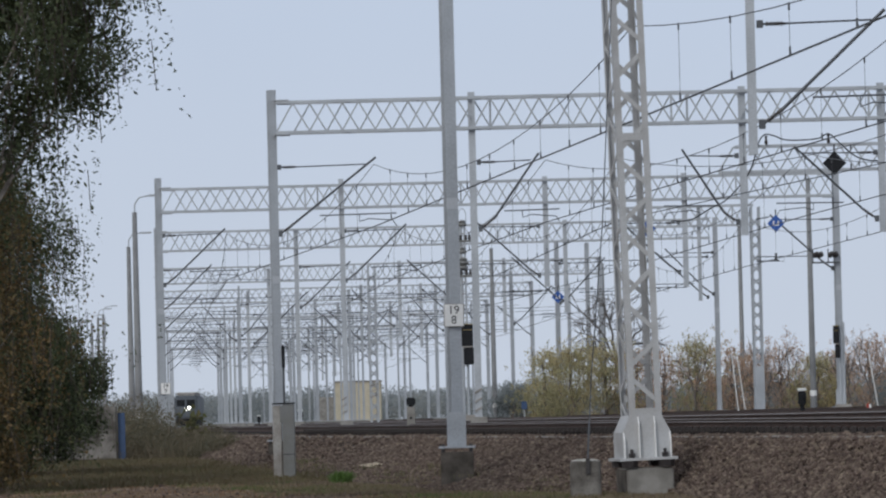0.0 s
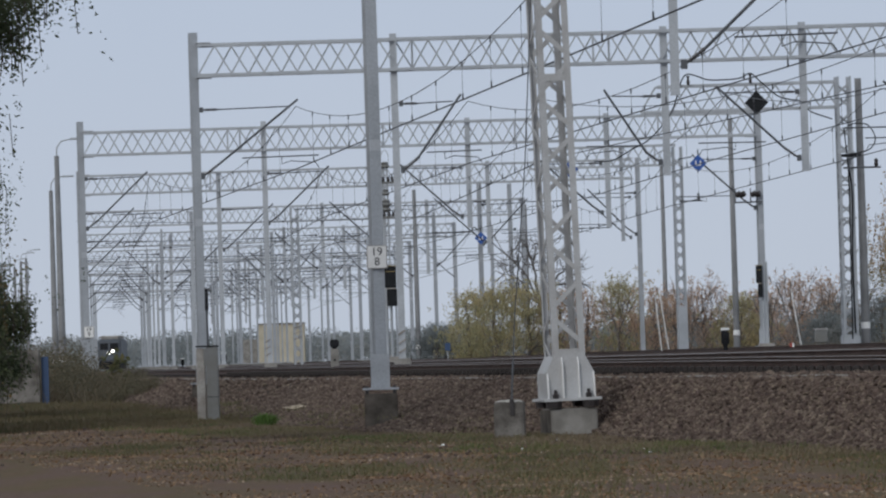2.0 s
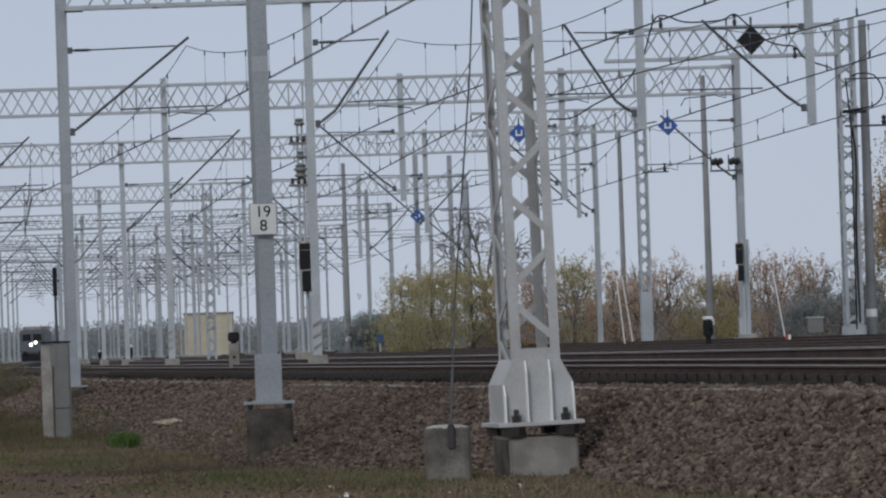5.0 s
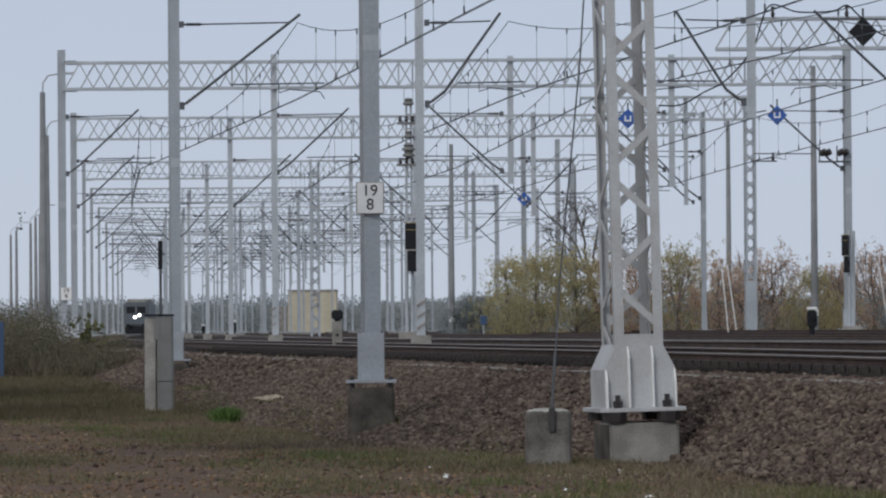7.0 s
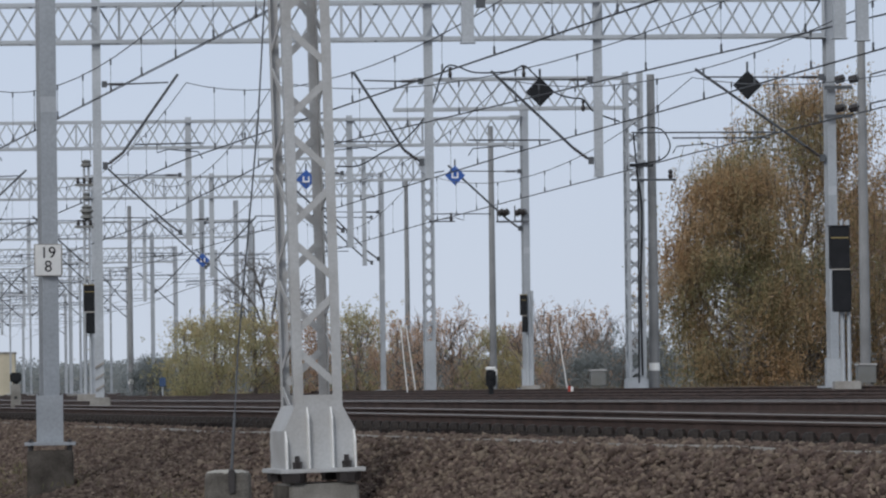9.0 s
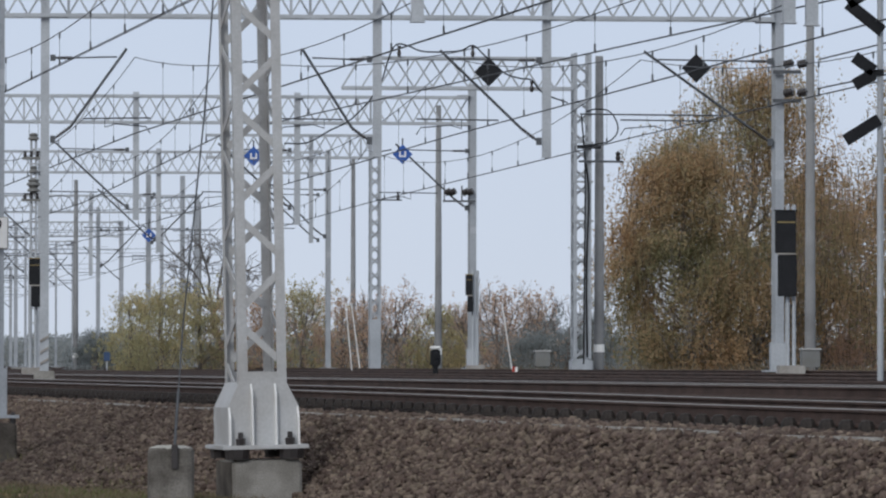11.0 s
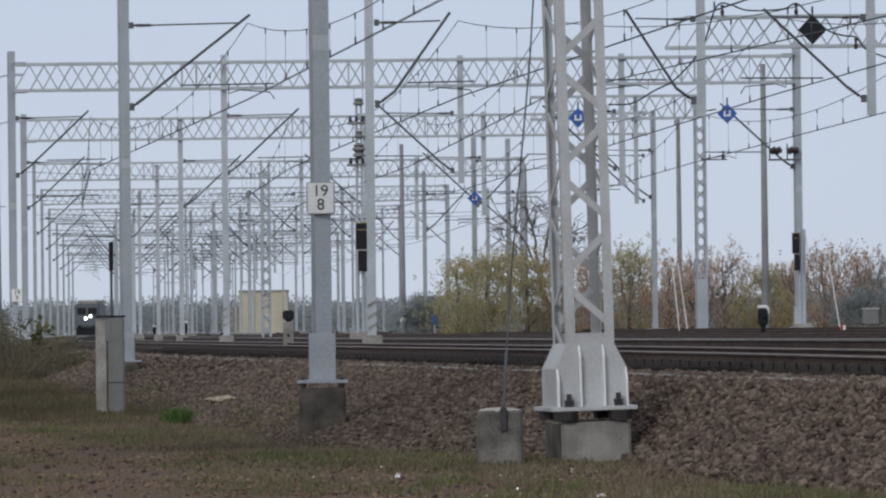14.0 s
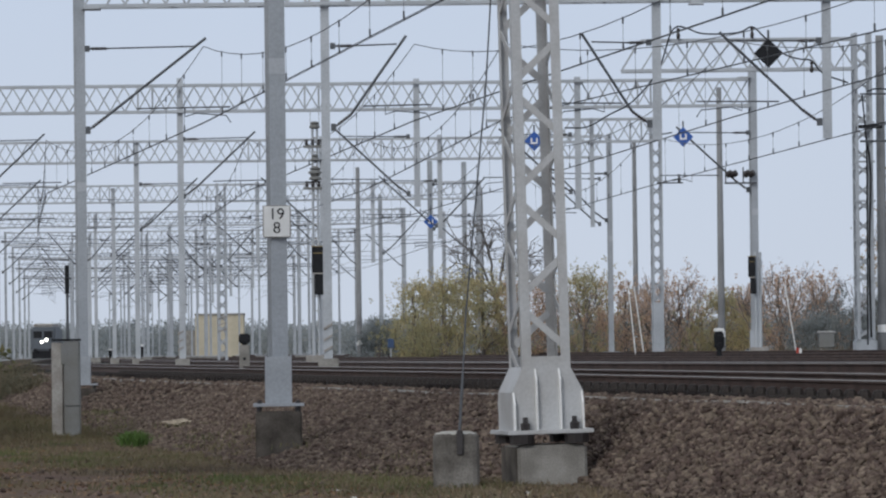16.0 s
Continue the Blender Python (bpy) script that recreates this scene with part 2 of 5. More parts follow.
# ---- mesh tools ----
class Shape:
    """Collects vertices and faces of one mesh."""

    def __init__(self):
        self.v, self.f = [], []

    def add(self, verts, faces):
        k = len(self.v)
        self.v.extend(tuple(p) for p in verts)
        self.f.extend(tuple(i + k for i in f) for f in faces)
        return self

    def box(self, x0, x1, y0, y1, z0, z1, bevel=0.0):
        if bevel <= 0:
            p = [(x, y, z) for z in (z0, z1) for y in (y0, y1) for x in (x0, x1)]
            return self.add(p, [(0, 2, 3, 1), (4, 5, 7, 6), (0, 1, 5, 4), (2, 6, 7, 3), (0, 4, 6, 2), (1, 3, 7, 5)])
        bm = bmesh.new()
        bmesh.ops.create_cube(bm, size=1)
        for w in bm.verts:
            w.co = Vector(((x0 + x1) / 2 + w.co.x * (x1 - x0), (y0 + y1) / 2 + w.co.y * (y1 - y0), (z0 + z1) / 2 + w.co.z * (z1 - z0)))
        bmesh.ops.bevel(bm, geom=list(bm.edges), offset=bevel, segments=2, affect="EDGES")
        bm.verts.index_update()
        self.add([w.co for w in bm.verts], [[w.index for w in f.verts] for f in bm.faces])
        bm.free()
        return self

    def sweep(self, profile, path, up=(0, 0, 1), ends=True):
        """A closed profile (across, up) carried along a path."""
        n, rings = len(profile), []
        path = [Vector(p) for p in path]
        up = Vector(up)
        for i, p in enumerate(path):
            d = (path[min(i + 1, len(path) - 1)] - path[max(i - 1, 0)]).normalized()
            s = d.cross(up)
            s = s.normalized() if s.length > 1e-6 else Vector((1, 0, 0))
            u = s.cross(d).normalized()
            rings.append([p + s * a + u * b for a, b in profile])
        faces = []
        for i in range(len(path) - 1):
            for j in range(n):
                k = (j + 1) % n
                faces.append((i * n + j, i * n + k, (i + 1) * n + k, (i + 1) * n + j))
        if ends:
            faces += [tuple(range(n))[::-1], tuple((len(path) - 1) * n + j for j in range(n))]
        return self.add([v for r in rings for v in r], faces)

    def bar(self, a, b, w, h, up=(0, 0, 1)):
        d = (Vector(b) - Vector(a)).normalized()
        if abs(d.dot(Vector(up))) > 0.99:
            up = (0, 1, 0)
        return self.sweep([(-w / 2, -h / 2), (w / 2, -h / 2), (w / 2, h / 2), (-w / 2, h / 2)], [a, b], up)

    def tube(self, path, r, n=8):
        d = (Vector(path[-1]) - Vector(path[0])).normalized()
        up = (0, 1, 0) if abs(d.z) > 0.95 else (0, 0, 1)
        return self.sweep([(r * math.cos(2 * math.pi * i / n), r * math.sin(2 * math.pi * i / n)) for i in range(n)], path, up)

    def lathe(self, rings, c=(0, 0, 0), n=12):
        """Rings of (radius, height) about an upright axis."""
        k = len(rings)
        v = [(c[0] + r * math.cos(2 * math.pi * j / n), c[1] + r * math.sin(2 * math.pi * j / n), c[2] + z) for r, z in rings for j in range(n)]
        f = [(i * n + j, i * n + (j + 1) % n, (i + 1) * n + (j + 1) % n, (i + 1) * n + j) for i in range(k - 1) for j in range(n)]
        return self.add(v, f + [tuple(range(n))[::-1], tuple((k - 1) * n + j for j in range(n))])

    def mesh(self, name, mat, smooth=False):
        me = bpy.data.meshes.new(name)
        me.from_pydata(self.v, [], self.f)
        me.materials.append(mat)
        if smooth:
            me.polygons.foreach_set("use_smooth", [True] * len(me.polygons))
        me.update()
        return me


def spline(points, n=5):
    """A smooth run of points through the given ones."""
    p = [Vector(q) for q in points]
    p = [p[0] * 2 - p[1]] + p + [p[-1] * 2 - p[-2]]
    out = []
    for i in range(1, len(p) - 2):
        a, b, c, d = p[i - 1:i + 3]
        for j in range(n):
            t = j / n
            out.append(0.5 * ((2 * b) + (c - a) * t + (2 * a - 5 * b + 4 * c - d) * t * t + (3 * b - a - 3 * c + d) * t ** 3))
    return out + [p[-2]]


def base(name, x, y, z, label, category, group="", kind=""):
    """The Empty at a thing's foot."""
    ob = new(name)
    ob.location = (x, y, z)
    return tagged(ob, label, category, group, kind)


def part(name, shape, mat, parent=None, label="", smooth=False):
    ob = new(name, shape.mesh(name, mat, smooth))
    if parent is not None:
        ob.parent = parent
    return tagged(ob, label)


def thing(name, shape, mat, label, category, x=0, y=0, z=0, group="", kind="", smooth=False):
    ob = new(name, shape.mesh(name, mat, smooth))
    ob.location = (x, y, z)
    return tagged(ob, label, category, group, kind)


def quick(name, verts, faces, mat, smooth=False):
    """A mesh out of arrays, all faces with as many corners."""
    me = bpy.data.meshes.new(name)
    verts, faces = np.asarray(verts, np.float32), np.asarray(faces, np.int32)
    me.vertices.add(len(verts))
    me.vertices.foreach_set("co", verts.ravel())
    me.loops.add(faces.size)
    me.loops.foreach_set("vertex_index", faces.ravel())
    me.polygons.add(len(faces))
    me.polygons.foreach_set("loop_start", np.arange(0, faces.size, faces.shape[1], dtype=np.int32))
    me.materials.append(mat)
    me.update(calc_edges=True)
    me.validate()
    if smooth:
        me.polygons.foreach_set("use_smooth", [True] * len(me.polygons))
    return me


# ---- the line: plan and levels ----
RAIL_Z = 1.24
ROW_Y = [-60, 0, 43, 62, 77, 132, 188, 237, 297, 400, 670, 900]
ROW_X = [18.9, 11.0, 5.2, 2.45, 0.1, -6.5, -12.2, -15.8, -19.0, -24.5, -38.0, -50.0]


def row(y):
    """x of the line of masts beside the nearest track, at y."""
    return float(np.mean([np.interp(y + d, ROW_Y, ROW_X) for d in (-16, -8, 0, 8, 16)]))


TRACKS = (2.9, 7.5, 11.4, 15.2, 19.4, 23.8)
TRACK_Z = (-0.03, 0.035, 0.05, 0.07, 0.11, 0.165)


def grade(y):
    """The nearest track dips a little towards the near end."""
    return float(np.interp(y, [45, 56, 66, 80, 155], [-0.06, -0.045, -0.02, 0.0, 0.015]))


# ---- ground and track bed ----
def ground_z(x, y):
    n = x - row(y)
    h = 0.0
    h += 0.06 * noise.noise(Vector((x * 0.35, y * 0.12, 0))) + 0.025 * noise.noise(Vector((x * 1.7, y * 0.9, 3)))
    far = float(np.interp(y, [100, 170, 260, 400], [0.0, 0.25, 0.7, 0.9]))
    h += far * float(np.interp(n, [-14, -3, 60], [0.5, 1.0, 1.0]))
    return h


def toe(y):
    """How far from the mast line the stone slope begins."""
    return np.interp(y, [60, 62.5, 66, 72, 120], [-0.1, -0.15, -0.9, -1.9, -1.3])


def bedlevel(n, y):
    """Level of the track bed, n metres from the mast line."""
    t = np.clip((n - toe(y)) / (1.0 - toe(y)), 0, 1)
    return np.where(n < 1.0, 0.87 * t ** 1.08, np.interp(n, [1.0, 1.25, 1.7, 4.6, 6.0, 10.0, 18.0, 26.5, 29.5], [0.87, 0.91, 0.95, 1.0, 1.06, 1.10, 1.16, 1.26, 0.7]))


def bed_z(n, y):
    return float(bedlevel(n, y)) + (0.03 * noise.noise(Vector((n * 2.0, y * 0.8, 7))) if toe(y) < n < 1.2 else 0)


def gz(x, y):
    n = x - row(y)
    return max(ground_z(x, y), bed_z(n, y) if n > toe(y) else -1)


gy = [-60, -50, -42] + list(np.arange(-36, 120, 1.5)) + list(np.arange(120, 300, 6)) + [320, 360, 420, 520, 700, 1000, 1600, 2600, 4000]
gxn = [-2500, -900, -300, -120, -60, -35] + list(np.arange(-24, 3, 0.6)) + [8, 20, 35, 60, 110, 240, 700, 2500]
gv, gf = [], []
for y in gy:
    for n in gxn:
        x = row(min(y, 900)) + n
        gv.append((x, y, ground_z(x, y) if abs(n) < 100 else 0.7))
W_ = len(gxn)
for i in range(len(gy) - 1):
    for j in range(W_ - 1):
        gf.append((i * W_ + j, i * W_ + j + 1, (i + 1) * W_ + j + 1, (i + 1) * W_ + j))
ground = new("ground", quick("ground", gv, gf, GROUND, True))
tagged(ground, "trodden brown soil with patchy grass and fallen leaves", "ground", kind="structure")

by = list(np.arange(-40, 160, 1.0)) + list(np.arange(160, 400, 5)) + list(np.arange(400, 901, 25))
bn = [-2.1, -1.9, -1.6, -1.3, -1.0, -0.7, -0.5, -0.2, 0.0, 0.2, 0.5, 0.75, 1.0, 1.25, 2.0, 4.6, 6.0, 9.5, 13.5, 17.5, 21.5, 26.5, 29.5]
bv = [(row(y) + n, y, bed_z(n, y) - (0.06 if n < toe(y) + 0.01 else 0)) for y in by for n in bn]
bf = [(i * len(bn) + j, i * len(bn) + j + 1, (i + 1) * len(bn) + j + 1, (i + 1) * len(bn) + j) for i in range(len(by) - 1) for j in range(len(bn) - 1)]
bed = new("track_bed", quick("track_bed", bv, bf, BED, True))
# faces beyond n = 1.25 take the darker ballast
bed.data.materials.append(DARKBED)
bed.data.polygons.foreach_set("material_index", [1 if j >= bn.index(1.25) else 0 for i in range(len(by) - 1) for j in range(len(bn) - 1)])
tagged(bed, "raised bed of brown crushed stone under the tracks", "track bed", kind="structure")

# ---- rails ----
FOOT = [(-0.07, 0.0), (0.07, 0.0), (0.07, 0.015), (0.012, 0.035), (0.012, 0.115), (0.036, 0.125), (0.036, 0.15), (-0.036, 0.15), (-0.036, 0.125), (-0.012, 0.115), (-0.012, 0.035), (-0.07, 0.015)]
HEAD = [(-0.037, 0.145), (0.037, 0.145), (0.037, 0.148), (0.028, 0.155), (-0.028, 0.155), (-0.037, 0.148)]
ry = list(np.arange(-30, 320, 4.0)) + list(np.arange(320, 880, 20.0))
for k, c in enumerate(TRACKS):
    tr = base("railway_track", row(0) + c, 0, RAIL_Z - 0.16, "railway track with two rusty rails on concrete sleepers", "track", "tracks of the line", kind="structure")
    for s in (-0.753, 0.753):
        path = [(row(y) + c + s, y, RAIL_Z + TRACK_Z[k] - 0.155 + ((grade(y) + 0.016 * s) if k == 0 else 0.0)) for y in ry]
        off = Vector(tr.location)
        local = [Vector(p) - off for p in path]
        rail = part("rail", Shape().sweep(FOOT, local), RAIL, tr)
        part("running_surface", Shape().sweep(HEAD, local), RAILTOP if k < 2 else RAIL, rail, "worn paler rail head" if k < 2 else "dull rusty rail head")


duct = base("cable_duct", row(60) + 1.12, 60, 1.0, "pale dusty cable laid along the edge of the stones", "cable")
part("cable", Shape().tube([(row(y) + 1.14 - row(60) - 1.12, y - 60, float(bedlevel(1.14, y)) - 0.97 + 0.012 * math.sin(y * 1.3)) for y in np.arange(20, 190, 3.0)], 0.028, 6), CONCRETE, duct)

# ---- gantries ----
def truss(parent, xa, xb, z, depth=0.86, wide=0.55, bay=0.93, mat=GALV):
    """A lattice beam of four chords with crossed lacing, from xa to xb, its lower chords at z."""
    for dy in (-wide / 2, wide / 2):
        for dz in (0, depth):
            part("chord", Shape().bar((xa, dy, z + dz), (xb, dy, z + dz), 0.08, 0.085), mat, parent)
        n = max(2, round((xb - xa) / bay))
        w = (xb - xa) / n
        lo, hi = z + 0.03, z + depth - 0.03
        up = Shape().bar((0, 0, lo - z), (w / 2, 0, hi - z), 0.045, 0.045, (0, 1, 0)).mesh("diagonal", mat)
        down = Shape().bar((0, 0, hi - z), (w / 2, 0, lo - z), 0.045, 0.045, (0, 1, 0)).mesh("diagonal", mat)
        upright = Shape().bar((0, 0, 0), (0, 0, depth), 0.06, 0.06).mesh("upright", mat)
        shift = 0 if dy < 0 else w / 2
        for i in range(n):
            for x, me, kind in ((i * w, up, "diagonal"), (i * w + w / 2, down, "diagonal"), (i * w + w, upright, "upright")):
                if (kind == "upright" and i % 6 != 5) or x + shift + (w / 2 if kind == "diagonal" else 0) > xb - xa + 0.01:
                    continue
                d = new(kind, me)
                d.parent = parent
                d.location = (xa + x + shift, dy, z)
    tie = Shape().bar((0, -wide / 2, 0), (0, wide / 2, 0), 0.05, 0.05).mesh("cross_tie", mat)
    for i in range(int((xb - xa) / 2) + 1):
        for dz in (0, depth):
            d = new("cross_tie", tie)
            d.parent = parent
            d.location = (min(xb, xa + 2 * i), 0, z + dz)


H_SECTION = [(-0.13, -0.13), (0.13, -0.13), (0.13, -0.112), (0.006, -0.1), (0.006, 0.1), (0.13, 0.112), (0.13, 0.13), (-0.13, 0.13), (-0.13, 0.112), (-0.006, 0.1), (-0.006, -0.1), (-0.13, -0.112)]


def footing(parent, x, y, z0, z1, size=0.62):
    f = part("foundation", Shape().box(x - size / 2, x + size / 2, y - size / 2, y + size / 2, z0, z1, 0.02), DARKCONC, parent, "dark weathered concrete foundation block")
    return f


POST_TURN = -0.27  # the posts stand square to the curving line


def column(parent, x, z0, z1, y=0.0, mat=GALV, s=1.0, turn=True, cover=True):
    """An H-section post with a stiffened foot and base plate; z0 is the plate."""
    c, d = (math.cos(POST_TURN) * 0.86 * s, math.sin(POST_TURN) * 0.86 * s) if turn else (s, 0.0)
    prof = [(a * c - b * d, a * d + b * c) for a, b in H_SECTION]
    part("post", Shape().sweep(prof, [(x, y, z0 + 0.02), (x, y, z1)], (0, 1, 0)), mat, parent)
    if z1 - z0 > 7:
        for side in (-1, 1):
            flat = [(-0.1315, 0.1325 * side), (0.1315, 0.1325 * side), (0.1315, 0.115 * side), (-0.1315, 0.115 * side)]
            part("paint_band", Shape().sweep([(a * c - b * d, a * d + b * c) for a, b in flat], [(x, y, z0 + 4.45), (x, y, z0 + 4.66)], (0, 1, 0)), BAND, parent, "paler painted band")
    plate = part("base_plate", Shape().box(x - 0.34, x + 0.34, y - 0.3, y + 0.3, z0 - 0.03, z0 + 0.01), mat, parent)
    if not cover:
        return
    for dx in (-0.17, 0.17):
        part("foot_stiffener", Shape().box(x + dx - 0.008, x + dx + 0.008, y - 0.16, y + 0.16, z0 + 0.01, z0 + 0.66), mat, parent)
    part("foot_cover", Shape().box(x - 0.165, x + 0.165, y - 0.155, y - 0.137, z0 + 0.01, z0 + 0.64), mat, parent)
    nut = Shape().lathe([(0.035, -0.12), (0.035, 0.03), (0.02, 0.03), (0.02, 0.05)], (0, 0, 0), 6).mesh("anchor_bolt", INSUL)
    for dx in (-0.26, 0.26):
        for dy in (-0.22, 0.22):
            d = new("anchor_bolt", nut)
            d.parent = plate
            d.location = (x + dx, y + dy, z0)


def insulator(shape, a, b, r=0.055, sheds=5):
    """A ribbed insulator between two points."""
    a, b = Vector(a), Vector(b)
    d = (b - a)
    for i in range(sheds):
        p = a + d * (0.2 + 0.6 * i / (sheds - 1))
        q = d.normalized() * 0.022
        shape.tube([p - q, p + q], r, 8)
    shape.tube([a, b], 0.025, 6)


def cantilever(x, y, side, zl=6.68, zh=8.6, reach=2.8, tip=8.82, contact=6.86, arm=True, s=1.0, group="cantilevers of the overhead line"):
    """The hinged bracket that holds the wires: a slanting strut, a top tie and a registration arm."""
    o = base("overhead_line_cantilever", x, y, zl, "dark tubular steel cantilever with insulators, fixed to a mast", "cantilever", group)
    z = zl
    st = Shape().tube([(side * 0.45, 0, 0.32), (side * reach, 0, tip - z)], 0.032 * s, 8)
    strut = part("strut", st, DARK, o)
    tie = Shape().tube([(side * 0.5, 0, zh - z), (side * (reach - 0.22), 0, zh - z + 0.03)], 0.02 * s, 6)
    tie = part("top_tie", tie, DARK, o)
    i1 = Shape()
    insulator(i1, (side * 0.1, 0, 0.06), (side * 0.5, 0, 0.36), 0.042 * s)
    part("strut_insulator", i1, INSUL, strut, "dark ribbed insulator")
    i2 = Shape()
    insulator(i2, (side * 0.1, 0, zh - z), (side * 0.55, 0, zh - z), 0.04 * s)
    part("tie_insulator", i2, INSUL, tie, "dark ribbed insulator")
    for z0, z1 in ((-0.05, 0.12), (zh - z - 0.07, zh - z + 0.07)):
        part("hinge", Shape().box(side * 0.05 - 0.06, side * 0.05 + 0.06, -0.08, 0.08, z0, z1), DARK, o)
    if arm:
        rz = 7.22 - z
        a = side * (reach * 0.42)
        reg = Shape().tube([(a, 0, rz - 0.02), (side * (reach + 0.55), 0, rz)], 0.02 * s, 6)
        part("registration_arm", reg, DARK, o)
        ex = side * (reach - 0.5)
        sa = Shape().tube([(ex, 0, rz), (ex, 0, rz - 0.22), (ex + side * 0.25, 0, rz - 0.14), (ex + side * 0.95, 0, rz - 0.2), (ex + side * 1.05, 0, contact - z)], 0.015 * s, 6)
        part("steady_arm", sa, DARK, o)
    return o


def hanging_tube(x, y, z0, z1, r=0.1, parent=None):
    return part("hanging_post", Shape().box(x - r, x + r, y - r, y + r, z0, z1).box(x - r - 0.02, x + r + 0.02, y - r - 0.02, y + r + 0.02, z0 - 0.015, z0), GALV, parent)


def gantry(y, xl, xr, low=9.57, top=10.8, zl=0.85, zr=1.2, hang=(), legs=(True, True), posts=(), label=""):
    """A portal over the tracks: two posts, a lattice beam, and posts hanging from it."""
    o = base("overhead_line_gantry", xl, y, 0, label or "grey galvanised steel lattice gantry spanning the railway tracks", "gantry", "gantries over the line")
    w = xr - xl
    if legs[0]:
        column(o, 0, zl, top, cover=y < 240, s=1.0 if y < 240 else 0.7)
        footing(o, 0, 0, zl - 0.75, zl - 0.1)
    if legs[1]:
        column(o, w, zr, top, cover=y < 200)
        footing(o, w, 0, zr - 0.75, zr - 0.03)
    truss(o, 0.15, w - 0.15, low)
    for x in (0.29, w - 0.29):
        for z in (low - 0.07, low + 0.905):
            part("bracket", Shape().box(x - 0.21, x + 0.21, -0.34, 0.34, z, z + 0.03), GALV, o)
    for x, z in hang:
        hanging_tube(x - xl, 0, z, low + 1.0, 0.082 if y < 100 else 0.1, o)
    for x in posts:
        part("middle_post", Shape().bar((x - xl, 0.0, 1.36), (x - xl, 0.0, top - 0.2), 0.2, 0.2), GALV, o)
        part("post_footing", Shape().box(x - xl - 0.24, x - xl + 0.24, -0.24, 0.24, 0.8, 1.37, 0.02), CONCRETE, o, "pale concrete footing")
    return o


# the gantries, from the nearest to the far end of the station
gantry(77, -1.04, 19.0, low=10.5, top=11.7, zl=0.82, zr=1.4, hang=((4.66, 6.16), (9.72, 6.17), (10.03, 6.14), (13.6, 6.2)))
gantry(132, -6.30, 16.40, zl=0.85, zr=1.4, hang=((7.06, 6.35), (11.0, 6.35)), posts=(-0.62,))
gantry(188, -12.68, 13.20, top=10.8, zl=1.15, zr=1.42, low=9.5, hang=((2.11, 6.3), (7.42, 6.16)), posts=(-5.68,))
gantry(237, -15.5, 10.5, top=10.6, zl=1.3, zr=1.42, low=9.5, hang=((-1.3, 6.2), (3.6, 6.2)), posts=(-9.0,), legs=(True, False))
gantry(297, -18.9, 6.5, top=10.4, zl=1.3, zr=1.42, low=9.45, hang=((-5.0, 6.2), (1.0, 6.2)), posts=(-12.5,))
for y in (352, 407, 462, 520, 580, 640):
    x = row(y)
    gantry(y, x, x + 25.0, top=10.4, zl=1.3, zr=1.42, low=9.45, hang=((x + 13.6, 6.2), (x + 17.6, 6.2)), posts=(x + 6.0,))

CANT = [(77, 4.66, 1), (77, 13.6, -1),
        (132, -6.3, 1, 2.8), (132, -0.62, 1, 1.75), (132, 7.06, -1, 1.6), (132, 11.0, -1, 2.35), (132, 16.4, -1, 3.0),
        (188, -12.68, 1), (188, -5.75, 1), (188, 2.0, -1), (188, 7.35, -1), (188, 13.2, -1),
        (237, -15.5, 1), (237, -9.0, 1), (237, -1.3, -1), (237, 3.6, -1), (237, 10.4, -1)]
for y in (297, 352, 407, 462, 520):
    x = row(y)
    CANT += [(y, x + 0.1, 1), (y, x + 6.2, 1), (y, x + 13.8, -1), (y, x + 17.8, -1), (y, x + 25.2, -1)]
for y, x, s, *reach in CANT:
    cantilever(x + 0.13 * s, y, s, reach=reach[0] if reach else 2.4)


# ---- overhead wires ----
def span_wire(a, b, sag, n=10):
    a, b = Vector(a), Vector(b)
    return [a.lerp(b, i / n) - Vector((0, 0, 4 * sag * (i / n) * (1 - i / n))) for i in range(n + 1)]


SUPPORT_Y = (10, 77, 132, 188, 237, 297, 352, 407, 462, 520, 580, 640)
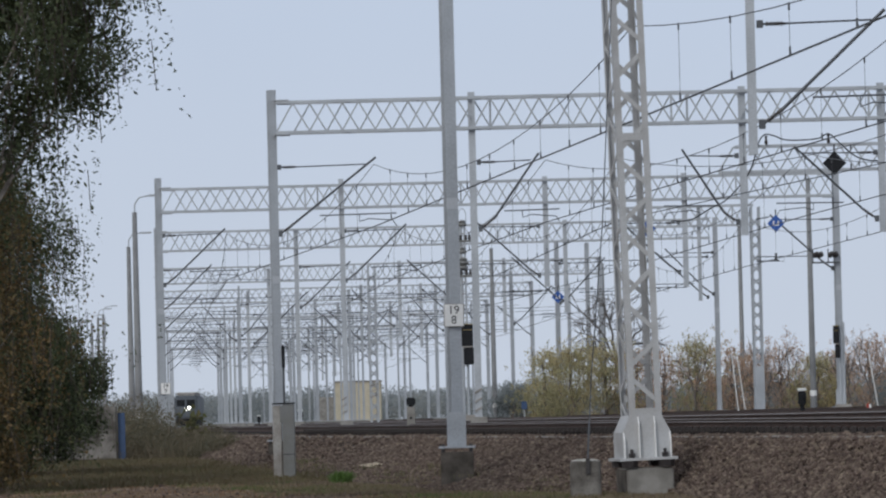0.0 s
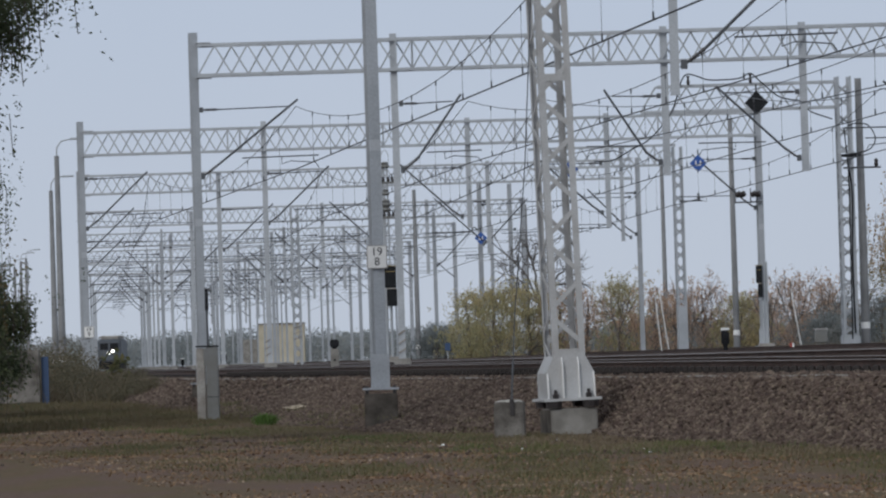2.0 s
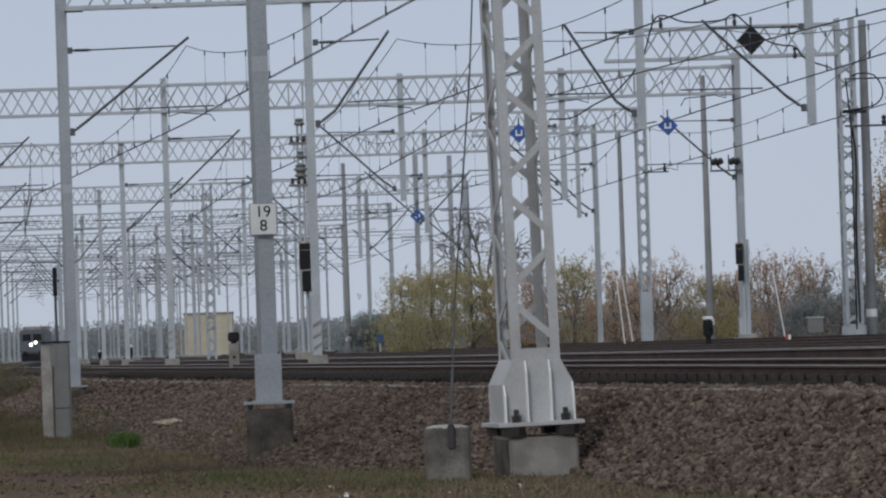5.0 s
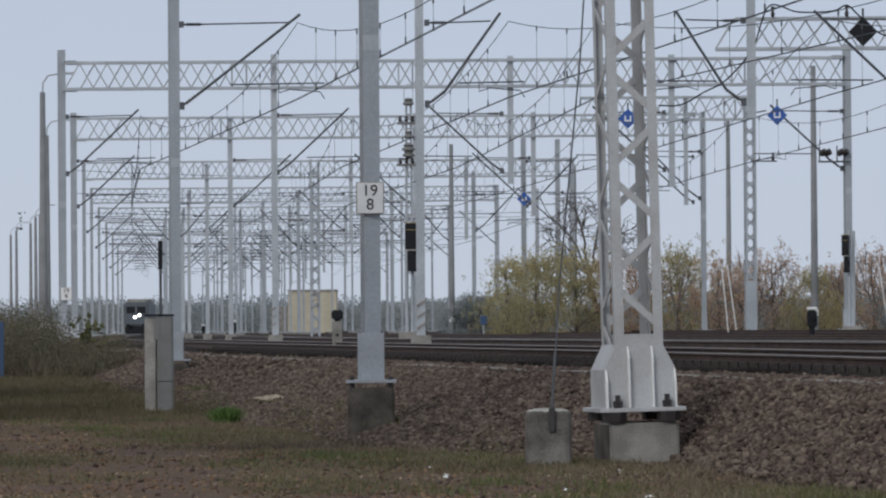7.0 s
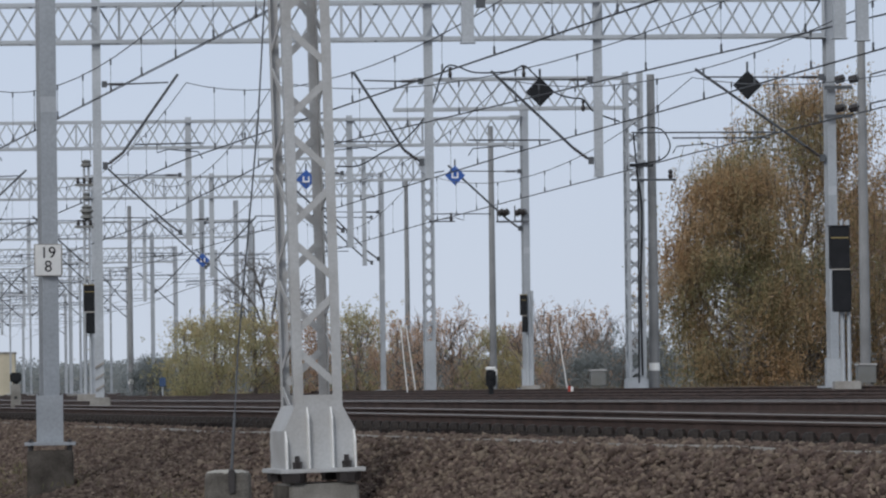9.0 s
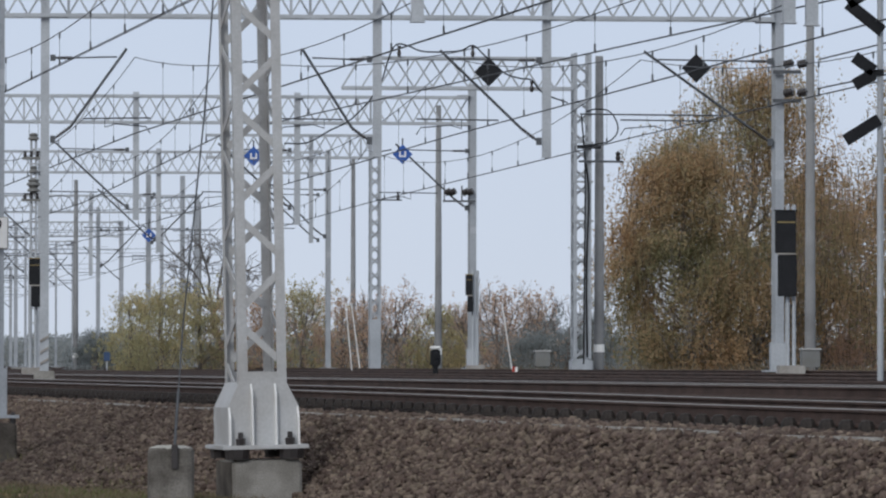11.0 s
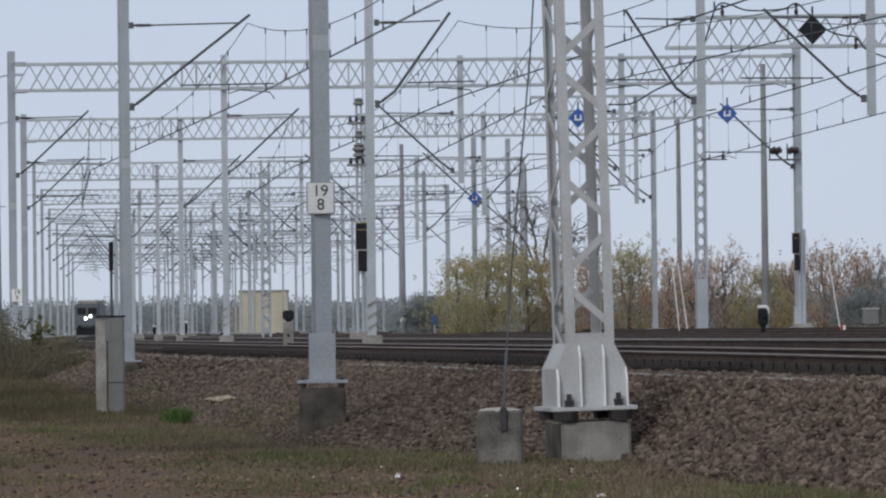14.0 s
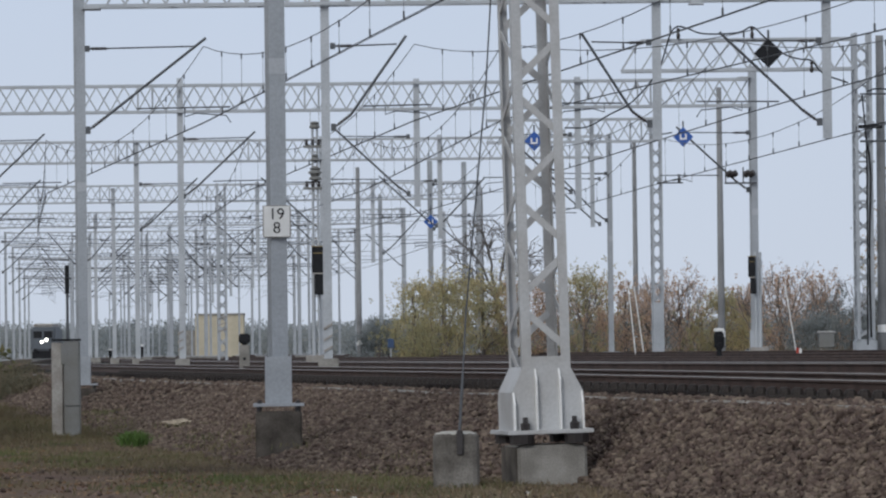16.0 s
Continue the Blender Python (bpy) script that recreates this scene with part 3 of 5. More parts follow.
# x of each line at its first five supports; beyond them the lines keep to their tracks
LINES = ((9.5, 2.45, -3.43, -10.1, -13.1), (15.4, 7.7, 1.45, -3.5, -6.6), (21.6, 12.0, 3.5, 0.4, -3.7), (20.0, 13.4, 8.85, 4.95, 1.2), (22.6, 17.4, 13.2, 9.7, 7.2))
SAG, TOP, CONTACT = 1.2, 8.62, 6.86
for xs, far in zip(LINES, (2.9, 8.6, 11.4, 15.4, 22.8)):
    o = base("overhead_contact_line", xs[1], 77, RAIL_Z, "dark overhead contact line with messenger wire and droppers", "overhead line", "contact lines of the tracks")
    off = Vector(o.location)
    path, left, right = [], [], []
    xs = list(xs) + [row(y) + far + (0.3 if i % 2 else -0.3) for i, y in enumerate(SUPPORT_Y[5:])]
    for i, (ya, yb) in enumerate(zip(SUPPORT_Y, SUPPORT_Y[1:])):
        a, b = Vector((xs[i], ya, TOP)), Vector((xs[i + 1], yb, TOP))
        path += span_wire(a - off, b - off, SAG, 16)[:-1]
        left.append((a.x - 0.024 - off.x, a.y - off.y, CONTACT - off.z))
        right.append((a.x + 0.024 - off.x, a.y - off.y, CONTACT - off.z))
        if ya > 200:
            continue
        for j in range(1, 11):
            p = a.lerp(b, j / 11) - off
            z = p.z - 4 * SAG * (j / 11) * (1 - j / 11)
            w = CONTACT - off.z
            part("dropper", Shape().tube([(p.x, p.y, z), (p.x, p.y, w + 0.1), (p.x + 0.03, p.y, w)], 0.0045, 4), DARK, o)
            part("dropper_clamp", Shape().box(p.x - 0.016, p.x + 0.016, p.y - 0.03, p.y + 0.03, w - 0.01, w + 0.14), DARK, o)
            part("dropper_clamp", Shape().box(p.x - 0.016, p.x + 0.016, p.y - 0.03, p.y + 0.03, z - 0.1, z + 0.02), DARK, o)
    part("messenger_wire", Shape().tube(path, 0.0105, 5), DARK, o)
    part("contact_wire", Shape().tube(left, 0.009, 5), DARK, o)
    part("contact_wire", Shape().tube(right, 0.009, 5), DARK, o)

# ---- near lattice mast ----
def mast_lattice(x, y, z0, z1, wide, deep, leg, pitch, name, label, mat, turn=0.0, battens=(), group="", start=0.12, phase=0):
    """A four-legged lattice mast with flat zigzag lacing on every face."""
    o = base(name, x, y, z0, label, "mast", group)
    o.rotation_euler = (0, 0, turn)
    h = z1 - z0
    a, b = wide / 2, deep / 2
    for sx in (-1, 1):
        for sy in (-1, 1):
            ang = Shape()
            xo, yo = sx * a, sy * b
            ang.box(min(xo, xo - sx * leg), max(xo, xo - sx * leg), min(yo, yo - sy * 0.012), max(yo, yo - sy * 0.012), 0, h)
            ang.box(min(xo, xo - sx * 0.012), max(xo, xo - sx * 0.012), min(yo - sy * 0.012, yo - sy * leg * 0.9), max(yo - sy * 0.012, yo - sy * leg * 0.9), 0, h)
            part("leg", ang, mat, o)
    wx, wy = wide - 2 * leg + 0.06, deep - 1.6 * leg + 0.06
    rise = pitch * 0.6
    mx = [Shape().bar((-s * wx / 2, 0, 0), (s * wx / 2, 0, rise), 0.075, 0.012, (0, 1, 0)).mesh("lacing_bar", mat) for s in (-1, 1)]
    my = [Shape().bar((0, -s * wy / 2, 0), (0, s * wy / 2, rise), 0.075, 0.012, (1, 0, 0)).mesh("lacing_bar", mat) for s in (-1, 1)]
    for i in range(int(h / pitch)):
        for sy in (-1, 1):
            d = new("lacing_bar", mx[(i + phase + (sy > 0)) % 2])
            d.parent, d.location = o, (0, sy * (b - 0.018), start + i * pitch)
        for sx in (-1, 1):
            d = new("lacing_bar", my[(i + phase + (sx > 0)) % 2])
            d.parent, d.location = o, (sx * (a - 0.018), 0, start + i * pitch + pitch * 0.3)
    for zb in battens:
        for sy in (-1, 1):
            part("batten", Shape().box(-a + leg, a - leg, sy * b - 0.006, sy * b + 0.006, zb - z0 - 0.06, zb - z0 + 0.06), mat, o)
    return o


# ---- the near mast on its gusseted foot ----
MX, MY, MZ, MT = 2.015, 62.0, 0.615, radians(8.5)
mast = mast_lattice(MX, MY, MZ, 11.0, 0.53, 0.82, 0.105, 0.58, "lattice_mast", "pale grey painted steel lattice mast on a bolted foot", PAINT, MT, (MZ + 0.76, 5.8), start=0.365, phase=1)
mast.rotation_euler = (0, radians(-1.2), MT)
part("base_plate", Shape().box(-0.47, 0.47, -0.57, 0.57, -0.015, 0.03, 0.006), PAINT, mast)
for sy in (-1, 1):
    yo = sy * 0.425
    g = Shape().add([(-0.39, yo, 0.03), (0.39, yo, 0.03), (0.39, yo, 0.44), (0.25, yo, 0.72), (-0.25, yo, 0.72), (-0.39, yo, 0.44)] +
                    [(-0.39, yo + 0.014, 0.03), (0.39, yo + 0.014, 0.03), (0.39, yo + 0.014, 0.44), (0.25, yo + 0.014, 0.72), (-0.25, yo + 0.014, 0.72), (-0.39, yo + 0.014, 0.44)],
                    [(0, 1, 2, 3, 4, 5), (11, 10, 9, 8, 7, 6)] + [(i, i + 6, (i + 1) % 6 + 6, (i + 1) % 6) for i in range(6)])
    part("gusset_plate", g, PAINT, mast)
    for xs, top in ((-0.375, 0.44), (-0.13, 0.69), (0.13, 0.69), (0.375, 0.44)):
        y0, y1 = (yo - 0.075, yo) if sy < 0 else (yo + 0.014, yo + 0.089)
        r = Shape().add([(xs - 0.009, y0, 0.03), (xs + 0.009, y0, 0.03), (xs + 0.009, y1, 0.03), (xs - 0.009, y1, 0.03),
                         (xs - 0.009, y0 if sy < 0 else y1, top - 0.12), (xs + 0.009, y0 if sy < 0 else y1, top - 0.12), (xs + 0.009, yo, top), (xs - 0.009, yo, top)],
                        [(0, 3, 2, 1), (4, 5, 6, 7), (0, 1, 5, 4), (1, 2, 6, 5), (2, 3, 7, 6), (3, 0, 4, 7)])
        # near ribs are white: the highlight along them is put into the colour
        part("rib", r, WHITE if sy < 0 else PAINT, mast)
for sx in (-1, 1):
    xa, xb, t = sx * 0.384, sx * 0.258, sx * 0.012
    sd = Shape().add([(x + k, y, z) for k in (0, -t) for x, y, z in ((xa, -0.41, 0.031), (xa, 0.41, 0.031), (xa, 0.41, 0.44), (xb, 0.41, 0.71), (xb, -0.41, 0.71), (xa, -0.41, 0.44))],
                     [(0, 1, 2, 5), (5, 2, 3, 4), (11, 8, 7, 6), (10, 9, 8, 11)] + [(i, i + 6, (i + 1) % 6 + 6, (i + 1) % 6) for i in range(6)])
    part("side_plate", sd, PAINT, mast)
    for sy in (-1, 1):
        bolt = Shape().lathe([(0.05, 0.03), (0.055, 0.10), (0.03, 0.11), (0.028, 0.17)], (sx * 0.27, sy * 0.52, 0), 6)
        part("anchor_bolt", bolt, INSUL, mast, "black anchor bolt with nut")
        part("levelling_pad", Shape().lathe([(0.13, -0.12), (0.14, -0.015)], (sx * 0.30, sy * 0.45, 0), 10), INSUL, mast)
part("foundation", Shape().box(-0.36, 0.40, -0.5, 0.5, -0.95, -0.135, 0.025), CONCRETE, mast, "pale grey concrete foundation block")
# thin dark slab: the shade on this side is put into its colour
part("damp_face", Shape().box(-0.372, -0.3605, -0.46, 0.48, -0.9, -0.15, 0.004), DARKCONC, mast, "side of the foundation with its shade painted dark")

# guy anchor and its stay
blk = base("guy_anchor", 1.065, 61.0, 0.0, "round-cornered concrete guy anchor block with a steel strap", "anchor block")
# rounded-square plan with a worn top edge
block, rings, N = Shape(), [], 40
for w, z in ((0.248, -0.15), (0.248, 0.37), (0.247, 0.54), (0.242, 0.59), (0.232, 0.612), (0.21, 0.62)):
    ring = []
    for i in range(N):
        c, s = math.cos(2 * math.pi * i / N), math.sin(2 * math.pi * i / N)
        k = (abs(c) ** 5 + abs(s) ** 5) ** -0.2
        ring.append((c * k * w, s * k * w, z + 0.006 * math.sin(3 * i)))
    rings.append(ring)
block.add([v for r in rings for v in r],
          [(j * N + i, j * N + (i + 1) % N, (j + 1) * N + (i + 1) % N, (j + 1) * N + i) for j in range(len(rings) - 1) for i in range(N)]
          + [tuple((len(rings) - 1) * N + i for i in range(N))])
part("block", block, AGED, blk)
part("mortar_cap", Shape().lathe([(0.236, 0.59), (0.226, 0.626), (0.14, 0.648), (0.02, 0.652)], (0, 0, 0), 24), MORTAR, blk, "pale mortar cap")
part("strap", Shape().box(0.0, 0.07, -0.285, -0.255, 0.40, 0.66, 0.01), INSUL, blk, "dark steel anchor strap")
part("stay_wire", Shape().tube([(0.035, -0.27, 0.62), (0.12, -0.1, 1.9), (0.37, 0.0, 4.4), (0.77, 0.75, 10.2)], 0.009, 6), DARK, blk, "dark wire stay")
part("turnbuckle", Shape().tube([(0.036, -0.268, 0.66), (0.075, -0.2, 1.25)], 0.016, 6), DARK, blk)


# ---- signs ----
def lettering(text, size, x, y, z, mat, parent, name="lettering"):
    cu = bpy.data.curves.new(name, "FONT")
    cu.body, cu.size, cu.align_x, cu.align_y, cu.extrude = text, size, "CENTER", "CENTER", 0.002
    tmp = new(name, cu)
    me = bpy.data.meshes.new_from_object(tmp.evaluated_get(bpy.context.evaluated_depsgraph_get()))
    bpy.data.objects.remove(tmp)
    me.materials.clear()
    me.materials.append(mat)
    ob = new(name, me)
    ob.parent, ob.location, ob.rotation_euler = parent, (x, y, z), (radians(90), 0, 0)
    return ob


def distance_plate(x, y, z, top, bottom):
    km = base("distance_plate", x, y, z, "white enamel distance plate with black figures on a mast", "sign", "distance plates")
    face = part("plate", Shape().box(-0.175, 0.175, -0.05, -0.035, 0.0, 0.41, 0.005), WHITE, km)
    part("rim", Shape().box(-0.19, 0.19, -0.036, -0.02, -0.012, 0.422, 0.006), STAINED, km)
    part("clamp", Shape().box(-0.15, 0.15, -0.02, 0.04, 0.15, 0.25), STAINED, km)
    lettering(top, 0.215, 0, -0.053, 0.3, BLACK, face)
    lettering(bottom, 0.215, 0, -0.053, 0.115, BLACK, face)


distance_plate(-1.035, 76.83, 3.07, "19", "8")
distance_plate(-12.55, 187.8, 2.55, "19", "9")


def diamond(x, y, z, r, front, name, label, letter=False):
    o = base(name, x, y, z, label, "sign", "diamond signs on the overhead line")
    c = [(0, -r), (r, 0), (0, r), (-r, 0)]
    part("panel", Shape().add([(a, -0.012, b) for a, b in c] + [(a, 0.012, b) for a, b in c], [(0, 1, 2, 3), (7, 6, 5, 4)] + [(i, i + 4, (i + 1) % 4 + 4, (i + 1) % 4) for i in range(4)]), front, o)
    part("hanger", Shape().bar((0, 0.02, r * 0.9), (0, 0.02, r + 0.2), 0.05, 0.03, (0, 1, 0)), DARK, o)
    if letter:
        w, t = r * 0.34, r * 0.15
        part("mark", Shape().box(-w, -w + t, -0.02, -0.012, -w * 0.8, w * 0.9).box(w - t, w, -0.02, -0.012, -w * 0.8, w * 0.9).box(-w + t, w - t, -0.02, -0.012, -w * 0.8, -w * 0.8 + t), WHITE, o, "white angular U mark")
    return o


diamond(9.64, 131.8, 8.31, 0.34, BLACK, "diamond_sign", "dark unlit back of a diamond board hung from a cantilever")
diamond(14.47, 131.8, 8.42, 0.34, BLACK, "diamond_sign", "dark unlit back of a diamond board hung from a cantilever")
diamond(5.97, 187.7, 8.39, 0.33, BLUE, "pantograph_sign", "blue diamond board with a white U, on a cantilever", True)
diamond(10.88, 187.7, 8.47, 0.33, BLUE, "pantograph_sign", "blue diamond board with a white U, on a cantilever", True)
diamond(3.2, 237.0, 6.9, 0.30, BLUE, "pantograph_sign", "blue diamond board with a white U, on a cantilever", True)


# ---- signals ----
def signal(x, y, zb, h, w, post_z0, post_z1, post_dx, label, split=0.55, post=True):
    o = base("colour_light_signal", x, y, post_z0, label, "signal", "signals of the line")
    z = zb - post_z0
    upper = part("upper_case", Shape().box(-w / 2, w / 2, -0.12, 0.12, z + h * (1 - split), z + h, 0.02), BLACK, o)
    lower = part("lower_case", Shape().box(-w / 2 + 0.06, w / 2 + 0.02, -0.11, 0.11, z, z + h * (1 - split) - 0.02, 0.02), BLACK, o)
    part("edge_strip", Shape().box(-w / 2 + 0.02, w / 2, -0.125, -0.1, z + h * (1 - split) - 0.022, z + h * (1 - split) + 0.012), STAINED, o)
    part("door_edge", Shape().box(-w / 2 + 0.03, w / 2 - 0.03, -0.126, -0.12, z + h * 0.86, z + h * 0.875), OCHRE, upper, "ochre edge across the back")
    part("cap", Shape().box(-w / 2 - 0.02, w / 2 + 0.02, -0.14, 0.14, z + h, z + h + 0.025, 0.005), OCHRE if w < 0.4 else BLACK, upper)
    part("hinge", Shape().box(w / 2 - 0.03, w / 2 + 0.03, -0.1, -0.06, z + h * 0.2, z + h * 0.3), BLACK, lower)
    if post:
        for d in (-0.07, 0.07):
            part("post", Shape().tube([(post_dx + d, 0.2, 0), (post_dx + d, 0.2, post_z1 - post_z0)], 0.045, 8), GALV, o)
        part("ladder_stay", Shape().bar((post_dx - 0.12, 0.24, 0), (post_dx - 0.12, 0.24, post_z1 - post_z0 - 0.4), 0.02, 0.02), GALV, o)
        part("base_box", Shape().box(post_dx - 0.3, post_dx + 0.3, -0.1, 0.5, 0, 0.32, 0.02), STAINED, o)
    else:
        part("bracket", Shape().box(-w / 2, w / 2 + 0.1, 0.1, 0.2, z + 0.3, z + 0.4), GALV, o)
    return o


s1 = signal(-0.93, 150, 3.03, 1.26, 0.36, 1.12, 4.4, -0.07, "black two-part colour light signal on a twin steel post")
for d in (-0.06, 0.06):
    part("post", Shape().tube([(-0.07 + d * 1.3, 0.22, 0), (-0.07 + d, 0.22, 6.35)], 0.032, 8), GALV, s1)
for i in range(16):
    part("rung", Shape().bar((-0.13, 0.22, 0.35 + i * 0.38), (-0.01, 0.22, 0.35 + i * 0.38), 0.03, 0.03), STAINED, s1)
for z, r in ((6.28, 0.15), (5.42, 0.13), (5.08, 0.19), (4.92, 0.17)):
    part("fitting", Shape().lathe([(r * 0.5, 0), (r, 0.03), (r * 0.9, 0.08), (r * 0.6, 0.11), (r * 0.8, 0.16), (r * 0.4, 0.2)], (-0.07, 0.2, z), 10), CABINET, s1)
for z, w in ((5.78, 0.30), (4.68, 0.31)):
    part("crossarm", Shape().box(-0.07 - w, -0.07 + w, 0.12, 0.2, z, z + 0.07), CABINET, s1)
    for d in (-0.22, -0.06, 0.1, 0.22):
        part("post_insulator", Shape().lathe([(0.03, 0), (0.055, 0.05), (0.03, 0.1), (0.05, 0.15)], (-0.07 + d, 0.16, z + 0.07), 8), INSUL, s1)
part("lifting_eye", Shape().tube(spline([(-0.18, 0.22, 6.35), (-0.18, 0.22, 6.7), (-0.07, 0.22, 6.85), (0.04, 0.22, 6.7), (0.04, 0.22, 6.35)]), 0.012, 6), GALV, s1)
signal(12.88, 184.8, 3.25, 1.2, 0.22, 1.2, 4.6, 0.22, "slim black colour light signal beside a gantry post")
signal(16.28, 129.6, 3.1, 1.95, 0.46, 1.2, 5.2, 0.15, "tall black colour light signal in front of a gantry post", 0.5)
dw = base("dwarf_signal", 9.57, 150, 1.1, "small black shunting signal with a white top", "signal", "dwarf signals between the tracks")
part("case", Shape().box(-0.13, 0.13, -0.1, 0.1, 0.38, 0.84, 0.04), BLACK, dw)
part("post", Shape().tube([(0, 0, 0), (0, 0, 0.5)], 0.07, 8), BLACK, dw)
part("hood", Shape().tube([(0.02, -0.1, 0.68), (0.02, -0.22, 0.67)], 0.08, 10), BLACK, dw)
part("hood", Shape().tube([(0.02, -0.1, 0.48), (0.02, -0.2, 0.47)], 0.07, 10), BLACK, dw)
part("cap", Shape().box(-0.14, 0.14, -0.11, 0.11, 0.84, 0.92, 0.02), WHITE, dw, "white top plate")
copy_thing(dw, pose(-9.4, 250, 1.05))
copy_thing(dw, pose(-18.0, 420, 1.05))


# ---- posts, towers and lamp posts ----
tower = mast_lattice(14.31, 160, 1.15, 10.3, 0.50, 0.5, 0.09, 0.5, "lattice_tower", "slender grey lattice tower carrying a cable and a short gantry beam", GALV, 0.1)
part("cable", Shape().tube(spline([(0.02, -0.3, 0.4), (0.05, -0.3, 4.0), (0.05, -0.32, 6.0), (-0.05, -0.3, 7.4)]), 0.022, 6), BLACK, tower)
part("cable", Shape().tube(spline([(0.12, -0.3, 0.6), (0.1, -0.3, 3.0), (0.16, -0.31, 5.2), (0.04, -0.3, 6.3)]), 0.026, 6), BLACK, tower)
part("cable", Shape().tube(spline([(0.1, -0.3, 7.5), (0.34, -0.3, 7.57), (0.77, -0.3, 7.5), (1.0, -0.3, 7.05), (0.76, -0.3, 6.68), (0.04, -0.3, 6.54)]), 0.02, 6), BLACK, tower, "looping black cable")
part("tie_bar", Shape().tube([(-0.1, -0.3, 7.43), (4.1, -0.3, 7.42)], 0.026, 6), DARK, tower)
part("arm", Shape().box(-0.12, 1.14, -0.34, -0.26, 6.07, 6.13), DARK, tower)
part("post_insulator", Shape().lathe([(0.05, 0), (0.08, 0.08), (0.05, 0.14), (0.08, 0.2), (0.03, 0.26)], (1.0, -0.3, 6.13), 8), INSUL, tower)
part("clamp_block", Shape().box(-0.16, 0.5, -0.36, -0.24, 6.46, 6.56), BLACK, tower)
for z in (2.2, 3.3, 4.4, 5.5, 6.6):
    part("clamp", Shape().box(-0.3, 0.3, -0.28, -0.255, z, z + 0.06), GALV, tower)
part("foot", Shape().box(-0.3, 0.3, -0.3, 0.3, -0.1, 0.55, 0.05), GALV, tower)
beam = base("short_gantry_beam", 7.57, 160, 9.3, "short grey lattice beam with a tapered free end", "gantry")
truss(beam, 0.55, 6.5, 0.0, depth=0.84)
for dy in (-0.275, 0.275):
    part("tapered_end", Shape().bar((0.0, dy, 0.0), (0.55, dy, 0.0), 0.08, 0.085).bar((0.0, dy, 0.02), (0.5, dy, 0.84), 0.05, 0.05), GALV, beam)
beam = base("short_gantry_beam", 5.05, 215, 9.34, "short grey lattice beam with an open end", "gantry")
truss(beam, 0.0, 6.3, 0.0, depth=0.84)
hanging_tube(3.96, 0, -3.2, 0.9, 0.08, beam)
jump = base("feeder_cable", 8.0, 159.6, 10.14, "black looping feeder cable along the beam", "cable")
part("cable", Shape().tube(spline([(-2.07, 0, -2.42), (-1.43, 0, -2.40), (-0.8, 0, -2.06), (-0.16, 0, -1.71), (0.56, 0, -0.87), (0.9, 0, 0.1), (1.1, 0, 0.37), (1.4, 0, 0.33), (1.87, 0, 0.17), (2.82, 0, 0.19), (3.22, 0, 0.35), (3.54, 0, 0.08), (4.09, 0, -0.41), (4.56, 0, -0.57), (4.88, 0, -0.62), (5.2, 0, -0.98), (5.9, 0, -1.25)]), 0.024, 6), BLACK, jump)
for x in (1.15, 3.22, 4.88):
    part("post_insulator", Shape().lathe([(0.04, 0), (0.06, 0.1), (0.03, 0.2), (0.06, 0.3)], (x, 0, 0.03 if x < 4 else -0.95), 8), INSUL, jump)

tower2 = mast_lattice(11.42, 215, 1.15, 10.1, 0.42, 0.42, 0.08, 0.5, "lattice_tower", "slender grey lattice tower with a pale lower casing", GALV, 0.1)
part("casing", Shape().box(-0.2, 0.2, -0.22, 0.2, 0.0, 2.1, 0.02), GALV, tower2)
part("arm", Shape().bar((0, -0.2, 6.6), (1.0, -0.2, 6.6), 0.05, 0.05), DARK, tower2)
part("post_insulator", Shape().lathe([(0.05, 0), (0.07, 0.12), (0.03, 0.2), (0.07, 0.3)], (0.85, -0.2, 6.62), 8), INSUL, tower2)
part("arm", Shape().bar((0, -0.2, 8.4), (0.6, -0.2, 8.5), 0.05, 0.05), DARK, tower2)


mast_lattice(-5.5, 237, 1.25, 8.6, 0.40, 0.40, 0.08, 0.5, "lattice_tower", "short grey lattice mast with warning stripes between the tracks", GALV, 0.1)


def concrete_pole(x, y, z0, h, label, arm=0.0, r0=0.13, r1=0.09, band=True, group="concrete poles"):
    o = base("lamp_post" if arm else "concrete_pole", x, y, z0, label, "lamp post" if arm else "pole", group)
    part("shaft", Shape().lathe([(r0, -0.3), (r0, 0.3), (r1, h)], (0, 0, 0), 12), POLE, o, smooth=True)
    if band:
        part("paint_band", Shape().lathe([(r0 + 0.004, 0.74), (r0 + 0.001, 0.96)], (0, 0, 0), 12), WHITE, o, "white painted band")
    if arm:
        part("arm", Shape().tube([(0, 0, h), (0.02, 0, h + 0.35), (0.2, 0, h + 0.62), (arm, 0, h + 0.72)], 0.035, 6), GALV, o)
        part("lamp_head", Shape().box(arm - 0.1, arm + 0.5, -0.1, 0.1, h + 0.66, h + 0.76, 0.03), GALV, o)
    return o


concrete_pole(14.86, 160.4, 1.15, 9.1, "tapered grey concrete pole beside a lattice tower", r0=0.15, r1=0.11)
concrete_pole(12.86, 200, 1.15, 9.5, "tapered grey concrete pole behind the tracks")
concrete_pole(12.82, 260, 1.15, 9.9, "tapered grey concrete pole behind the tracks")
concrete_pole(22.1, 170, 1.0, 10.9, "tall grey concrete pole near autumn trees", r0=0.17, r1=0.12, band=False)
concrete_pole(6.7, 300, 1.1, 9.0, "tapered grey concrete pole behind the tracks")
concrete_pole(3.62, 270, 1.1, 9.0, "tapered grey concrete pole behind the tracks")
concrete_pole(0.2, 262, 1.1, 8.9, "tapered grey concrete pole behind the tracks")
